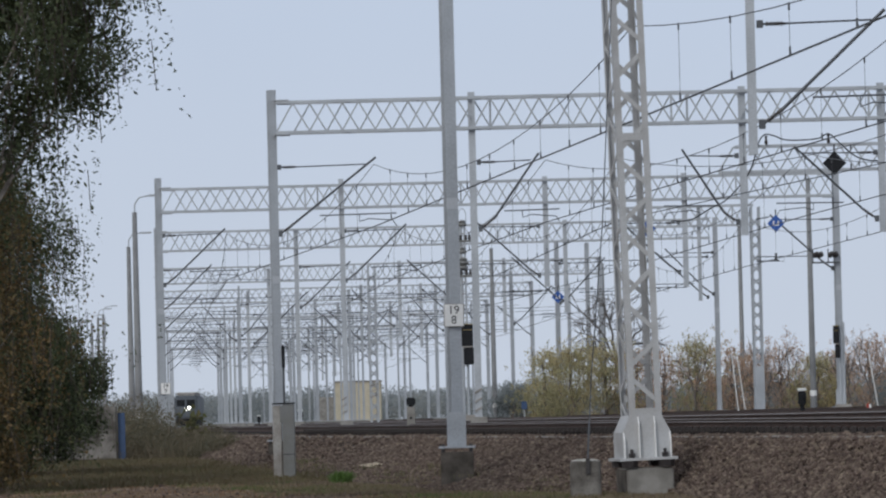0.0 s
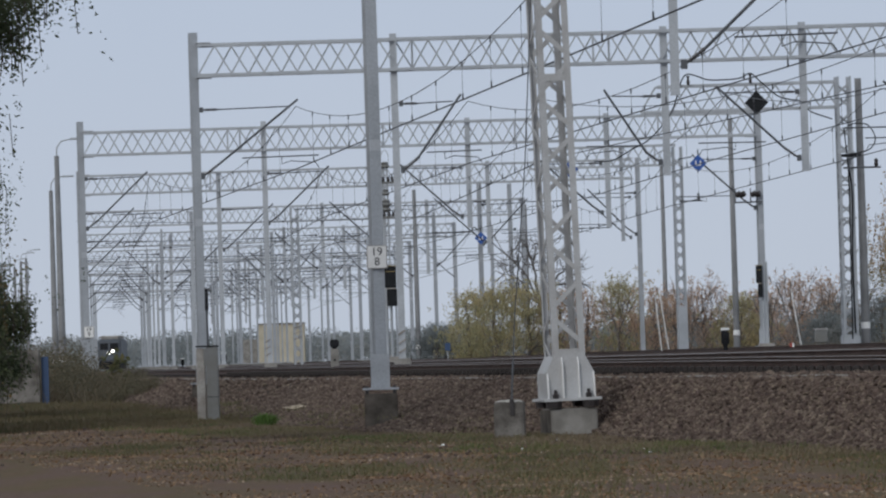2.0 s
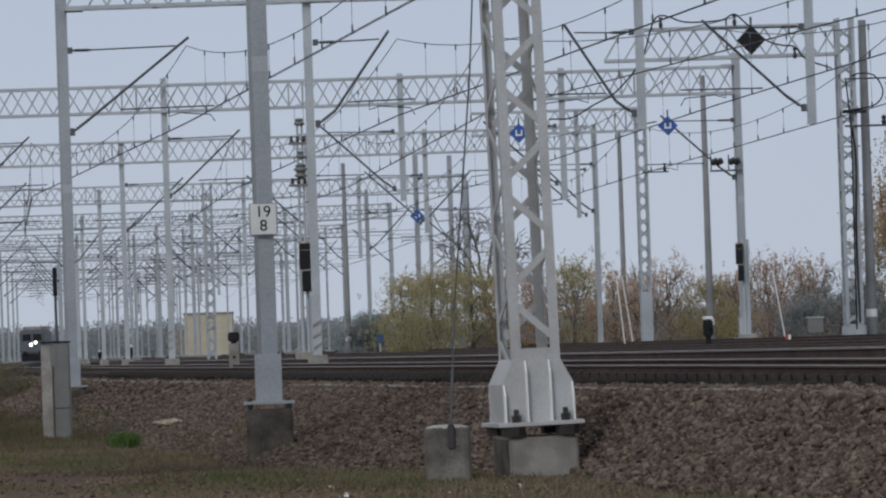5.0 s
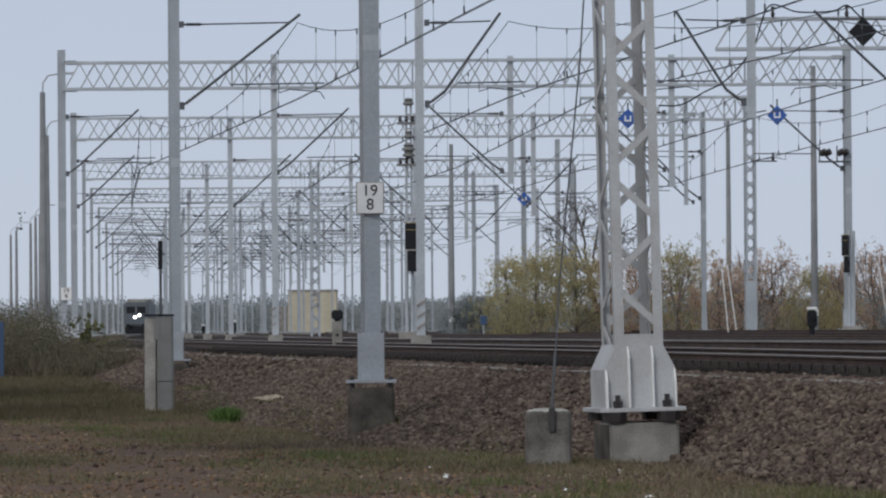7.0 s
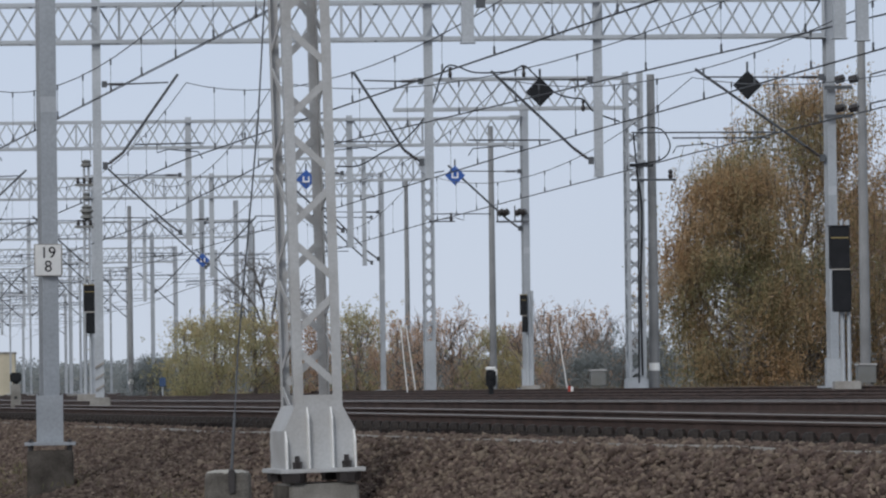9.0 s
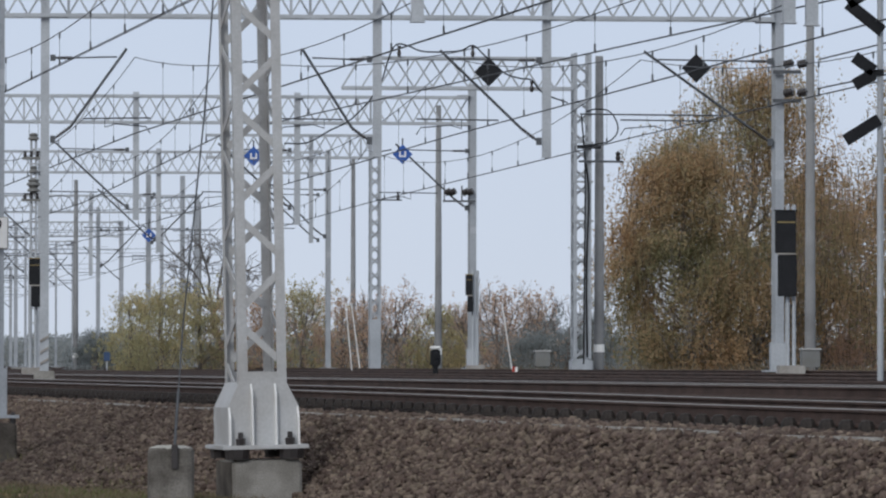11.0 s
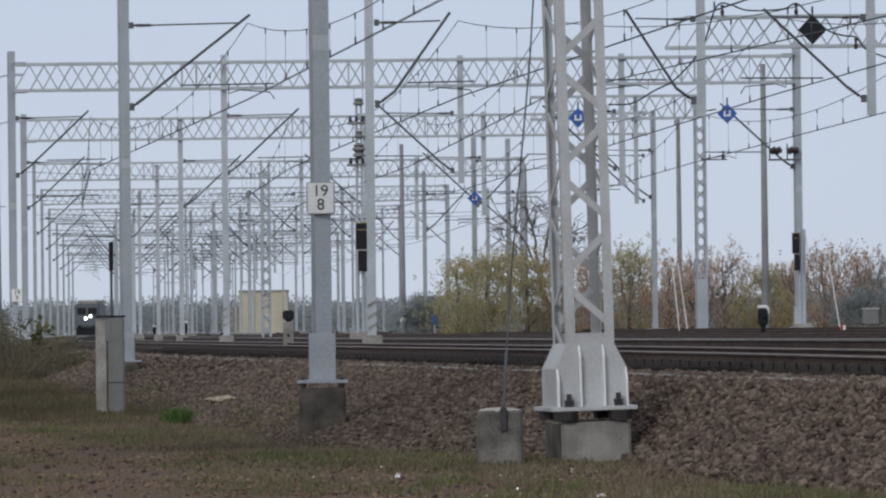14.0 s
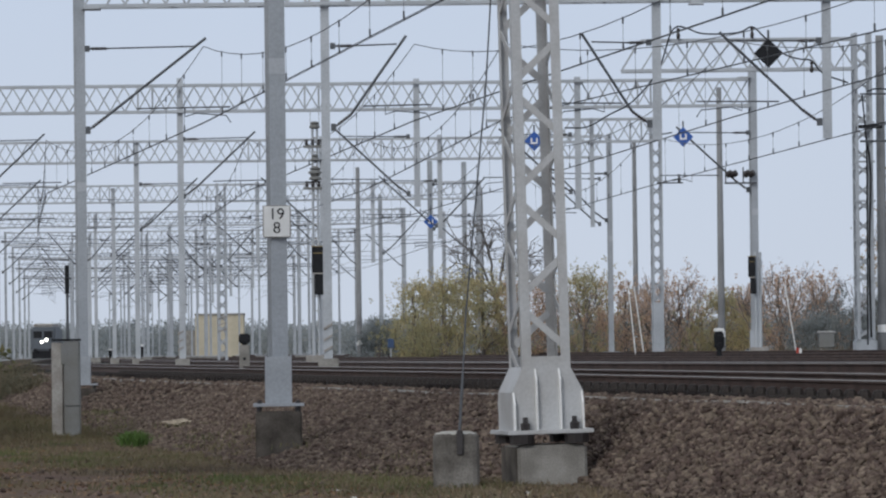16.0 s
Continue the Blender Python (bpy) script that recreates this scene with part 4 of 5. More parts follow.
for x, y, h in ((-15.15, 214, 9.6), (-18.3, 261, 9.6), (-31.4, 440, 9.7), (-32.9, 456, 9.8), (-35.2, 482, 9.8), (-39.2, 519, 9.9), (-41.7, 545, 9.9)):
    concrete_pole(x, y, 0.9, h, "tapered concrete lamp post with a short curved arm", 0.7, r0=0.17, r1=0.10, group="lamp posts along the yard")


def steel_post(x, y, z1, label="plain galvanised steel post beside the tracks", s=0.8):
    o = base("catenary_post", x, y, 1.15, label, "post", "steel posts behind the tracks")
    column(o, 0, 0.26, z1 - 1.15, s=s, cover=False)
    part("post_footing", Shape().box(-0.26, 0.26, -0.26, 0.26, -0.3, 0.23, 0.02), CONCRETE, o, "pale concrete footing")
    return o


for x, y, z1 in ((10.33, 230, 10.2), (1.4, 300, 9.8), (3.25, 242, 9.6), (4.85, 250, 9.8), (-3.2, 330, 9.8), (-9.0, 345, 10.0), (-12.0, 372, 10.0), (-14.5, 400, 10.0), (5.2, 330, 9.6)):
    steel_post(x, y, z1)
for x, y, s in ((10.33, 230, -1), (3.25, 242, 1), (1.4, 300, 1), (-9.0, 345, -1)):
    cantilever(x + 0.1 * s, y, s, reach=2.2)

# more posts among the far tracks, each with its bracket
r7 = random.Random(21)
for y in (318, 338, 366, 385, 424, 440, 480, 500, 545, 600, 660):
    for n in (4.9, 9.4, 13.3, 17.3, 21.6):
        if r7.random() < 0.55:
            x = row(y) + n + r7.uniform(-0.3, 0.3)
            steel_post(x, y, r7.uniform(8.6, 10.4), s=0.5)
            s = r7.choice((-1, 1))
            cantilever(x + 0.1 * s, y, s, reach=2.0)
# spans strung across the far tracks
for y in (272, 318, 330, 366, 385, 424, 440, 480, 500, 545):
    o = base("cross_span", row(y), y, 8.0, "thin wire span across the far tracks", "overhead line", "cross spans")
    for z in (0.0, 1.1):
        part("span_wire", Shape().tube(span_wire((0, 0, z + 0.1), (25, 0, z), 0.12 + 0.2 * z, 8), 0.012, 4), DARK, o)
# leaning white stakes
for x0, z0, x1, z1 in ((9.6, 3.7, 9.85, 1.25), (9.8, 3.7, 10.15, 1.25), (15.1, 3.7, 15.5, 1.25)):
    st = base("leaning_stake", x1, 200, z1, "thin leaning white stake in the grass", "stake", "stakes behind the tracks")
    part("rod", Shape().tube([(0, 0, -0.2), (x0 - x1, 0, z0 - z1)], 0.022, 6), WHITE, st)

# equipment boxes by the tracks
for x, y, w, z0, z1 in ((19.5, 150, 0.50, 1.18, 1.93), (14.05, 170, 0.45, 1.2, 1.92)):
    bx = base("equipment_box", x, y, z0, "small grey steel equipment box on legs", "box", "equipment boxes")
    part("case", Shape().box(-w / 2, w / 2, -0.2, 0.2, 0.28, z1 - z0, 0.02), CABINET, bx)
    part("lid", Shape().box(-w / 2 - 0.03, w / 2 + 0.03, -0.23, 0.23, z1 - z0, z1 - z0 + 0.05, 0.01), PAINT, bx)
    for s in (-1, 1):
        part("leg", Shape().box(s * w * 0.35 - 0.03, s * w * 0.35 + 0.03, -0.05, 0.05, 0, 0.28), STAINED, bx)
pb = base("track_side_post", -2.52, 130, 0.98, "short pale concrete post with a dark cap", "post")
part("stem", Shape().box(-0.115, 0.115, -0.12, 0.12, -0.2, 0.72, 0.015), CONCRETE, pb)
part("socket", Shape().box(-0.03, 0.03, -0.126, -0.12, 0.38, 0.44), BLACK, pb)
part("cap", Shape().box(-0.13, 0.13, -0.13, 0.13, 0.76, 0.98, 0.03), BLACK, pb, "dark cap")
part("neck", Shape().box(-0.06, 0.06, -0.06, 0.06, 0.72, 0.76), BLACK, pb)
rm = base("track_marker", 11.65, 150, 1.15, "short red and white track marker", "marker")
part("stub", Shape().box(-0.05, 0.02, -0.06, 0.06, 0, 0.34, 0.01), RED, rm)
part("face", Shape().box(0.02, 0.09, -0.06, 0.06, 0, 0.32, 0.01), WHITE, rm)

# insulators on the post of the second gantry
for z, fall in ((8.5, 0.5), (7.83, 0.88)):
    iso = base("strain_insulator", 16.4 + 0.15, 131.7, z, "brown ribbed strain insulators clamped to a steel post", "insulator", "strain insulators")
    for k in (-0.08, 0.24):
        sh = Shape()
        insulator(sh, (k + 0.02, 0, 0.0), (k + 0.26, -0.1, 0.06), 0.095, 4)
        part("string", sh, INSUL, iso)
    part("yoke", Shape().box(-0.3, 0.35, -0.05, 0.05, -0.2, -0.12), DARK, iso)
    part("feeder", Shape().tube([(0.75, -0.2, 0.12), (6.0, -40, 0.9 - 0.6 * fall), (9.0, -70, 1.8 - fall)], 0.02, 5), DARK, iso)

for x in (12.42, 13.0):
    iso = base("strain_insulator", x, 187.7, 7.2, "brown ribbed strain insulators clamped to a steel post", "insulator", "strain insulators")
    for k in (-0.14, 0.02):
        sh = Shape()
        insulator(sh, (k, 0, -0.02), (k + 0.2, -0.1, 0.08), 0.11, 4)
        part("string", sh, INSUL, iso)
    part("yoke", Shape().box(-0.2, 0.3, -0.05, 0.05, -0.3, -0.24).box(-0.18, -0.14, -0.04, 0.04, -0.24, 0.25), DARK, iso)
    part("bracket", Shape().bar((0.1, 0, -0.27), (13.2 - x, 0.1, -0.27), 0.04, 0.04), DARK, iso)

# crossing sign seen from behind
cr = base("crossing_sign", 12.1, 88, 1.1, "dark back of a double crossbuck level crossing sign", "sign")
for a, b in (((-0.07, 6.04), (0.47, 6.36)), ((-0.07, 6.04), (0.47, 5.61)), ((0.03, 5.21), (0.34, 4.99)), ((0.03, 4.77), (0.34, 4.95)), ((-0.11, 3.91), (0.42, 4.24))):
    part("arm", Shape().bar((a[0], 0, a[1]), (b[0], 0, b[1]), 0.03, 0.19, (0, 0, 1)), BLACK, cr)
part("post", Shape().tube([(0.45, 0.1, -0.3), (0.45, 0.1, 6.55)], 0.05, 8), GALV, cr)
part("cross_bar", Shape().box(0.28, 0.5, 0.02, 0.07, 4.92, 5.02), BLACK, cr)

# grey cabinet post with a rod
cb = base("cable_cabinet", -5.07, 100, 0.0, "narrow grey cable cabinet with a dark lid, on the verge", "cabinet")
part("body", Shape().box(-0.02, 0.25, -0.2, 0.2, -0.1, 1.76, 0.015), CABINET, cb)
part("side_body", Shape().box(-0.24, -0.045, -0.16, 0.2, -0.1, 1.74, 0.015), STAINED, cb)
part("lid", Shape().box(-0.25, 0.27, -0.22, 0.22, 1.765, 1.80, 0.01), BLACK, cb)
part("seam", Shape().box(-0.019, 0.249, -0.206, -0.2, 0.62, 0.635), BLACK, cb)
part("lock_plate", Shape().box(-0.07, 0.03, -0.215, -0.2, 1.35, 1.72, 0.005), CABINET, cb)
rod = base("marker_rod", -5.06, 100.6, 0.0, "thin dark rod standing behind the cabinet", "rod")
part("rod", Shape().tube([(0, 0, -0.2), (0, 0, 2.6)], 0.025, 6), DARK, rod)
part("tip", Shape().tube([(0, 0, 2.6), (0, 0, 3.1)], 0.04, 6), BLACK, rod)

# stray rubbish on the slope
rub = bmesh.new()
bmesh.ops.create_icosphere(rub, subdivisions=3, radius=1.0)
for v in rub.verts:
    k = 1 + 0.55 * noise.noise(v.co * 2.3 + Vector((4, 1, 0)))
    v.co = Vector((v.co.x * 0.26 * k, v.co.y * 0.14 * k, v.co.z * 0.075 * k + 0.03))
me = bpy.data.meshes.new("rubbish")
rub.to_mesh(me)
rub.free()
me.materials.append(material("pale_rag", (0.42, 0.36, 0.28), 0.9, 0, 0.2, 8, 40, 0.4))
rag = tagged(new("rubbish", me), "crumpled pale rag lying on the stones", "rubbish")
rag.location = (-3.0, 97, gz(-3.0, 97) + 0.02)

# concrete block wall and blue board at the edge of the trees
wall = base("block_wall", -13.7, 157, 0.3, "low wall of stacked grey concrete blocks", "wall", kind="structure")
for i in range(2):
    for j in range(2):
        part("block", Shape().box(-1.2 + j * 1.2, -0.01 + j * 1.2, -0.3, 0.3, i * 0.86, i * 0.86 + 0.85, 0.02), AGED, wall)
thing("blue_board", Shape().box(-0.12, 0.12, -0.02, 0.02, 0, 1.55, 0.01), BLUETARP, "narrow upright blue board leaning by a concrete wall", "board", -12.34, 157, 0.25)
# far building and the waiting train
bd = base("low_building", -11.8, 500, 1.0, "low beige rendered building beyond the tracks", "building")
part("wall", Shape().box(-2.1, 2.1, -3, 3, -0.5, 3.9), STUCCO, bd)
part("roof", Shape().box(-2.15, 2.15, -3.1, 3.1, 3.9, 4.05), CONCRETE, bd)
part("annex", Shape().box(-3.6, -2.12, -2, 2, -0.5, 2.6), CONCRETE, bd)
tx = -36.6
tn = base("locomotive", tx, 670, RAIL_Z, "dark blue-grey locomotive with lit headlamps, far down the line", "train")
LOCO = material("locomotive_paint", (0.085, 0.10, 0.12), 0.5, 0, 0.1, 2, 20, 0.1)
LAMP = bpy.data.materials.new("headlamp_glow")
LAMP.use_nodes = True
LAMP.node_tree.nodes["Principled BSDF"].inputs["Emission Color"].default_value = (1, 0.97, 0.9, 1)
LAMP.node_tree.nodes["Principled BSDF"].inputs["Emission Strength"].default_value = 5
part("body", Shape().box(-1.45, 1.45, 0, 16, 0.9, 3.7, 0.2), LOCO, tn)
part("roof", Shape().box(-1.2, 1.2, 0.5, 15.5, 3.7, 4.1, 0.15), STAINED, tn)
part("underframe", Shape().box(-1.3, 1.3, 0.2, 15.8, 0.0, 0.9, 0.05), BLACK, tn)
for x in (-0.62, 0.62):
    part("windscreen", Shape().box(x - 0.5, x + 0.5, -0.02, 0.02, 2.4, 3.2), BLACK, tn)
for x, z in ((-0.15, 1.95), (0.4, 2.2)):
    part("headlamp", Shape().tube([(x, -0.08, z), (x, -0.02, z)], 0.17, 10), LAMP, tn)
for s in (-1, 1):
    part("buffer", Shape().tube([(s * 0.9, -0.5, 1.0), (s * 0.9, 0.0, 1.0)], 0.2, 10), BLACK, tn)

# hazard stripes near the feet of two posts, a small blue board, a young weed
for x, y, z, w in ((-0.62, 131.87, 1.5, 0.2), (-5.75, 187.87, 1.6, 0.2), (-5.5, 236.768, 2.4, 0.36)):
    hz = base("hazard_marking", x, y, z, "black diagonal warning stripes on a steel post", "marking", "warning stripes on posts")
    for i in range(3):
        part("stripe", Shape().add([(-w / 2, -0.004, i * 0.26), (w / 2, -0.004, i * 0.26 + 0.12), (w / 2, -0.004, i * 0.26 + 0.18), (-w / 2, -0.004, i * 0.26 + 0.06),
                                    (-w / 2, 0.035, i * 0.26), (w / 2, 0.035, i * 0.26 + 0.12), (w / 2, 0.035, i * 0.26 + 0.18), (-w / 2, 0.035, i * 0.26 + 0.06)],
                                   [(0, 1, 2, 3), (7, 6, 5, 4), (0, 4, 5, 1), (1, 5, 6, 2), (2, 6, 7, 3), (3, 7, 4, 0)]), STAINED, hz)
bb = base("notice_board", 1.42, 228, 1.05, "small blue notice board on a short post", "sign")
part("board", Shape().box(-0.13, 0.13, -0.02, 0.02, 0.62, 0.98, 0.01), BLUETARP, bb)
part("post", Shape().tube([(0, 0.04, 0), (0, 0.04, 0.8)], 0.03, 6), GALV, bb)


# ---- vegetation ----
def leaf_mesh(name, pts, size, mat, rng, droop=0.0, slim=0.6, flat=1.0):
    """Small bent leaves, two triangles a side of the midrib, at the points."""
    n = len(pts)
    d = rng.normal(size=(n, 3))
    d[:, 2] = d[:, 2] * flat - droop
    d /= np.linalg.norm(d, axis=1)[:, None]
    e = np.cross(d, rng.normal(size=(n, 3)) * np.array([flat, flat, 1.0]))
    e /= np.linalg.norm(e, axis=1)[:, None] + 1e-9
    s = (size * rng.uniform(0.6, 1.4, n))[:, None]
    a = pts - d * s * 0.5
    b = pts + e * s * slim * 0.5
    c = pts + d * s * 0.5
    f = pts - e * s * slim * 0.5
    v = np.stack([a, b, c, f], 1).reshape(-1, 3)
    k = np.arange(n)[:, None] * 4
    return quick(name, v, np.hstack([k, k + 1, k + 2, k + 3]), mat)


def limb(shape, a, b, r0, r1, rng, bend=0.12, n=5):
    a, b = Vector(a), Vector(b)
    length = (b - a).length
    pts = [a.lerp(b, i / n) + Vector(rng.normal(size=3)) * length * bend * (0.3 if i in (0, n) else 1) * 0.35 for i in range(n + 1)]
    pts[0], pts[-1] = a, b
    rings, k = [], 6
    for i, p in enumerate(pts):
        d = (pts[min(i + 1, n)] - pts[max(i - 1, 0)]).normalized()
        s = d.cross(Vector((0.3, 1, 0.1))).normalized()
        u = s.cross(d)
        r = r0 + (r1 - r0) * i / n
        rings += [p + (s * math.cos(6.283 * j / k) + u * math.sin(6.283 * j / k)) * r for j in range(k)]
    shape.add(rings, [(i * k + j, i * k + (j + 1) % k, (i + 1) * k + (j + 1) % k, (i + 1) * k + j) for i in range(n) for j in range(k)])
    return pts


def tree(name, x, y, z, height, crown, label, leaf, leaves, size, seed, low=0.15, weep=0.6, clumps=60, bark=BIRCH, category="tree", group="", tight=0.085, slim=0.6):
    """A trunk, limbs that reach into the crown, and strands of small leaves that hang from clumps."""
    rng = np.random.default_rng(seed)
    o = base(name, x, y, z, label, category, group)
    rx, ry = crown
    trunk = Shape()
    lean = rng.normal(size=2) * 0.04 * height
    top = (lean[0], lean[1], height * 0.92)
    tp = limb(trunk, (0, 0, -0.3), top, 0.02 * height + 0.03, 0.02, rng, 0.05, 8)
    part("trunk", trunk, bark, o, smooth=True)
    limbs, twigs = Shape(), Shape()
    pts = []
    per = leaves // clumps
    for i in range(clumps):
        h = low + (1 - low) * rng.uniform() ** 0.8
        prof = math.sin(math.pi * min(1, max(0.0, (h - low * 0.6) / (1.06 - low * 0.6))) ** 0.75) ** 0.7
        ang, rad = rng.uniform(0, 6.283), math.sqrt(rng.uniform(0.05, 1.0)) * (0.82 + 0.3 * rng.uniform())
        c = np.array([rx * prof * rad * math.cos(ang), ry * prof * rad * math.sin(ang), height * h])
        start = tp[min(8, max(1, int(8 * max(0.12, h - 0.18))))]
        if i % 2 == 0:
            limb(limbs, start, Vector(c), 0.007 * height * (1.1 - h) + 0.012, 0.008, rng, 0.15, 4)
        spread = tight * height * rng.uniform(0.6, 1.3)
        strands = max(3, per // 11)
        for s in range(strands):
            p0 = c + rng.normal(size=3) * spread * np.array([0.8, 0.8, 0.5])
            ln = weep * height * 0.16 * rng.uniform(0.3, 1.4) + 0.1
            t = rng.uniform(0, 1, per // strands)
            sway = rng.normal(size=2) * 0.16
            q = np.stack([p0[0] + sway[0] * t * ln, p0[1] + sway[1] * t * ln, p0[2] - t * ln], 1) + rng.normal(size=(len(t), 3)) * size * 0.7
            pts.append(q)
            if s % 5 == 0:
                twigs.bar(tuple(p0), (p0[0] + sway[0] * ln, p0[1] + sway[1] * ln, p0[2] - ln), 0.012, 0.012, (1, 0.2, 0))
    pts = np.concatenate(pts)
    pts = pts[pts[:, 2] > 0.05]
    tagged(part("branchwork", limbs, bark, o, smooth=True), kind="stuff")
    tagged(part("twigwork", twigs, TWIG, o), kind="stuff")
    cr = new("crown", leaf_mesh("crown", pts, size, leaf, rng, 0.8 * weep, slim))
    cr.parent = o
    tagged(cr, kind="stuff")
    return o


# autumn birches beyond the right of the tracks
tree("birch_tree", 23.9, 221, 0.7, 9.5, (3.3, 3.2), "large weeping birch with orange and green autumn leaves", AUTUMN, 90000, 0.105, 11, 0.04, 0.6, 150, tight=0.07)
tree("birch_tree", 27.0, 226, 0.7, 13.0, (4.0, 3.4), "tall weeping birch with thinning green-gold leaves", AUTUMN, 66000, 0.105, 12, 0.04, 0.6, 120, tight=0.07)
tree("birch_tree", 33.9, 224, 0.7, 12.7, (3.9, 3.5), "rounded autumn birch with rust and yellow leaves", AUTUMN, 66000, 0.105, 13, 0.04, 0.6, 120, tight=0.07)
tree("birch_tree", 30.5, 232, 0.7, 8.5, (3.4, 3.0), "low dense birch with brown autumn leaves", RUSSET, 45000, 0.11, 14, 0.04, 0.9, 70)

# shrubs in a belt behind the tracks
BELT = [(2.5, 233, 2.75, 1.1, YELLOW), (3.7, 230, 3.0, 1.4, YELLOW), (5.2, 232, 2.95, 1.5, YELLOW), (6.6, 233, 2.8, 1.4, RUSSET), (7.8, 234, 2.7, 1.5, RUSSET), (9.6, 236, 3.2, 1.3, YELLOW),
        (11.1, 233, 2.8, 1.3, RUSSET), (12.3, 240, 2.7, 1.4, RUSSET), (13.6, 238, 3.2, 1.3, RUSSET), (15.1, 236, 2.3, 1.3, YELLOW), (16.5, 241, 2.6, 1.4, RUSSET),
        (17.8, 238, 3.3, 1.4, RUSSET), (19.3, 239, 3.0, 1.4, RUSSET), (20.6, 244, 2.2, 1.5, HAZEGREEN), (1.2, 262, 1.5, 1.6, HAZEGREEN), (22.5, 246, 2.2, 1.8, HAZEGREEN), (17.6, 252, 1.9, 2.2, HAZEGREEN), (13.0, 254, 1.9, 2.2, HAZEGREEN), (18.9, 233, 1.5, 1.1, HAZEGREEN)]
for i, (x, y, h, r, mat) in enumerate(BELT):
    tree("shrub", x, y, 0.75, h + 0.7, (r, 1.6), {"yellow_green_leaves": "dense yellow-green shrub behind the tracks", "russet_leaves": "half-bare russet shrub behind the tracks"}.get(mat.name, "dull green shrub behind the tracks, paled with painted haze"),
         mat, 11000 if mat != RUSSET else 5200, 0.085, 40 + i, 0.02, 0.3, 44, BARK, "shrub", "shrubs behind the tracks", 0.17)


# leafless saplings and the bare tree
def bare(name, x, y, z, height, label, seed, levels=5, spread=0.55, first=0.3, mat=TWIG, group="", start_r=0.0):
    rng = np.random.default_rng(seed)
    o = base(name, x, y, z, label, "tree", group)
    tr, tw = Shape(), Shape()

    def grow(p, d, length, r, lev):
        q = p + d * length
        limb(tr if lev < 2 else tw, p, q, r, r * 0.62, rng, 0.12, 3)
        if lev >= levels:
            return
        for _ in range(3 if lev else 4):
            nd = (d + Vector(rng.normal(size=3)) * spread).normalized()
            nd.z = nd.z * 0.8 + 0.12
            grow(p.lerp(q, rng.uniform(0.55, 1.0)), nd.normalized(), length * rng.uniform(0.55, 0.82), r * 0.64, lev + 1)
    grow(Vector((0, 0, -0.2)), Vector((0.03, 0, 1)), height * first, start_r or height * 0.022, 0)
    part("trunk", tr, mat, o, smooth=True)
    tagged(part("twigwork", tw, mat, o), kind="stuff")
    return o


def fan_tree(x, y, z, fork, limbs, seed):
    """A leafless tree: a short leaning trunk, long limbs fanning out of its fork, and twigs that bend over."""
    rng = np.random.default_rng(seed)
    o = base("bare_tree", x, y, z, "broad leafless tree with long drooping dark twigs", "tree")
    tr, tw = Shape(), Shape()
    limb(tr, (0.25, 0, -0.3), fork, 0.15, 0.11, rng, 0.08, 5)
    for end, r in limbs:
        mid = (Vector(fork) + Vector(end)) / 2 + Vector((0, 0, 0.45))
        pts = spline([fork, mid, end], 6)
        limb(tr, pts[0], pts[6], r, r * 0.7, rng, 0.06, 4)
        limb(tr, pts[6], pts[12], r * 0.7, r * 0.3, rng, 0.08, 4)
        for k in range(15):
            t = rng.uniform(0.25, 1.0)
            p = pts[min(12, int(t * 12))]
            d = (Vector(end) - Vector(fork)).normalized() * 0.6 + Vector(rng.normal(size=3)) * 0.75
            d.normalize()
            ln = rng.uniform(0.6, 1.5)
            q = p + d * ln
            limb(tw, p, q, 0.022, 0.012, rng, 0.18, 3)
            for _ in range(4):
                e = p.lerp(q, rng.uniform(0.3, 1.0))
                f = e + (d * 0.5 + Vector(rng.normal(size=3)) * 0.6 + Vector((0, 0, -0.15))).normalized() * rng.uniform(0.3, 0.9)
                limb(tw, e, f, 0.012, 0.007, rng, 0.2, 2)
    part("trunk", tr, GREYBARK, o, smooth=True)
    tagged(part("twigwork", tw, GREYBARK, o), kind="stuff")


fan_tree(6.2, 242, 0.8, (-0.15, 0, 2.9), (((-2.2, 0.3, 4.6), 0.05), ((-1.9, -0.4, 5.5), 0.06), ((-0.8, 0.3, 5.9), 0.07), ((0.5, -0.3, 5.8), 0.06), ((1.5, 0.2, 4.9), 0.05), ((-2.4, 0.0, 3.5), 0.045), ((1.2, 0.5, 3.9), 0.04)), 5)
for i, x in enumerate((9.2, 12.9, 13.8, 16.4, 17.4, 18.3, 19.4, 20.4)):
    bare("bare_sapling", x, 231 + (i * 7) % 9, 0.8, 4.0 + 0.5 * math.sin(i * 2.1), "slender leafless sapling with pale twigs", 60 + i, 4, 0.3, 0.42, BARK, "saplings behind the tracks", 0.035)

# distant woods: one uneven belt of foliage closing the horizon
rng = np.random.default_rng(3)
far = []
for i in range(1300):
    x = rng.uniform(-105, 130)
    y = rng.uniform(760, 900)
    h = 2.4 + 3.2 * (0.5 + 0.5 * noise.noise(Vector((x * 0.06, 0.3, 0)))) + rng.uniform(0, 1.2)
    c = np.array([x, y, 0.8 + h * rng.uniform(0.15, 0.9)])
    g = rng.normal(size=(170, 3))
    far.append(c + g / np.linalg.norm(g, axis=1)[:, None] * rng.uniform(size=(170, 1)) ** 0.4 * np.array([3.0, 2.6, 1.6]))
woods = new("distant_woods", leaf_mesh("distant_woods", np.concatenate(far), 0.38, HAZEGREEN, rng))
tagged(woods, "low belt of distant dull green woods, haze painted into their colour", "woods", kind="stuff")

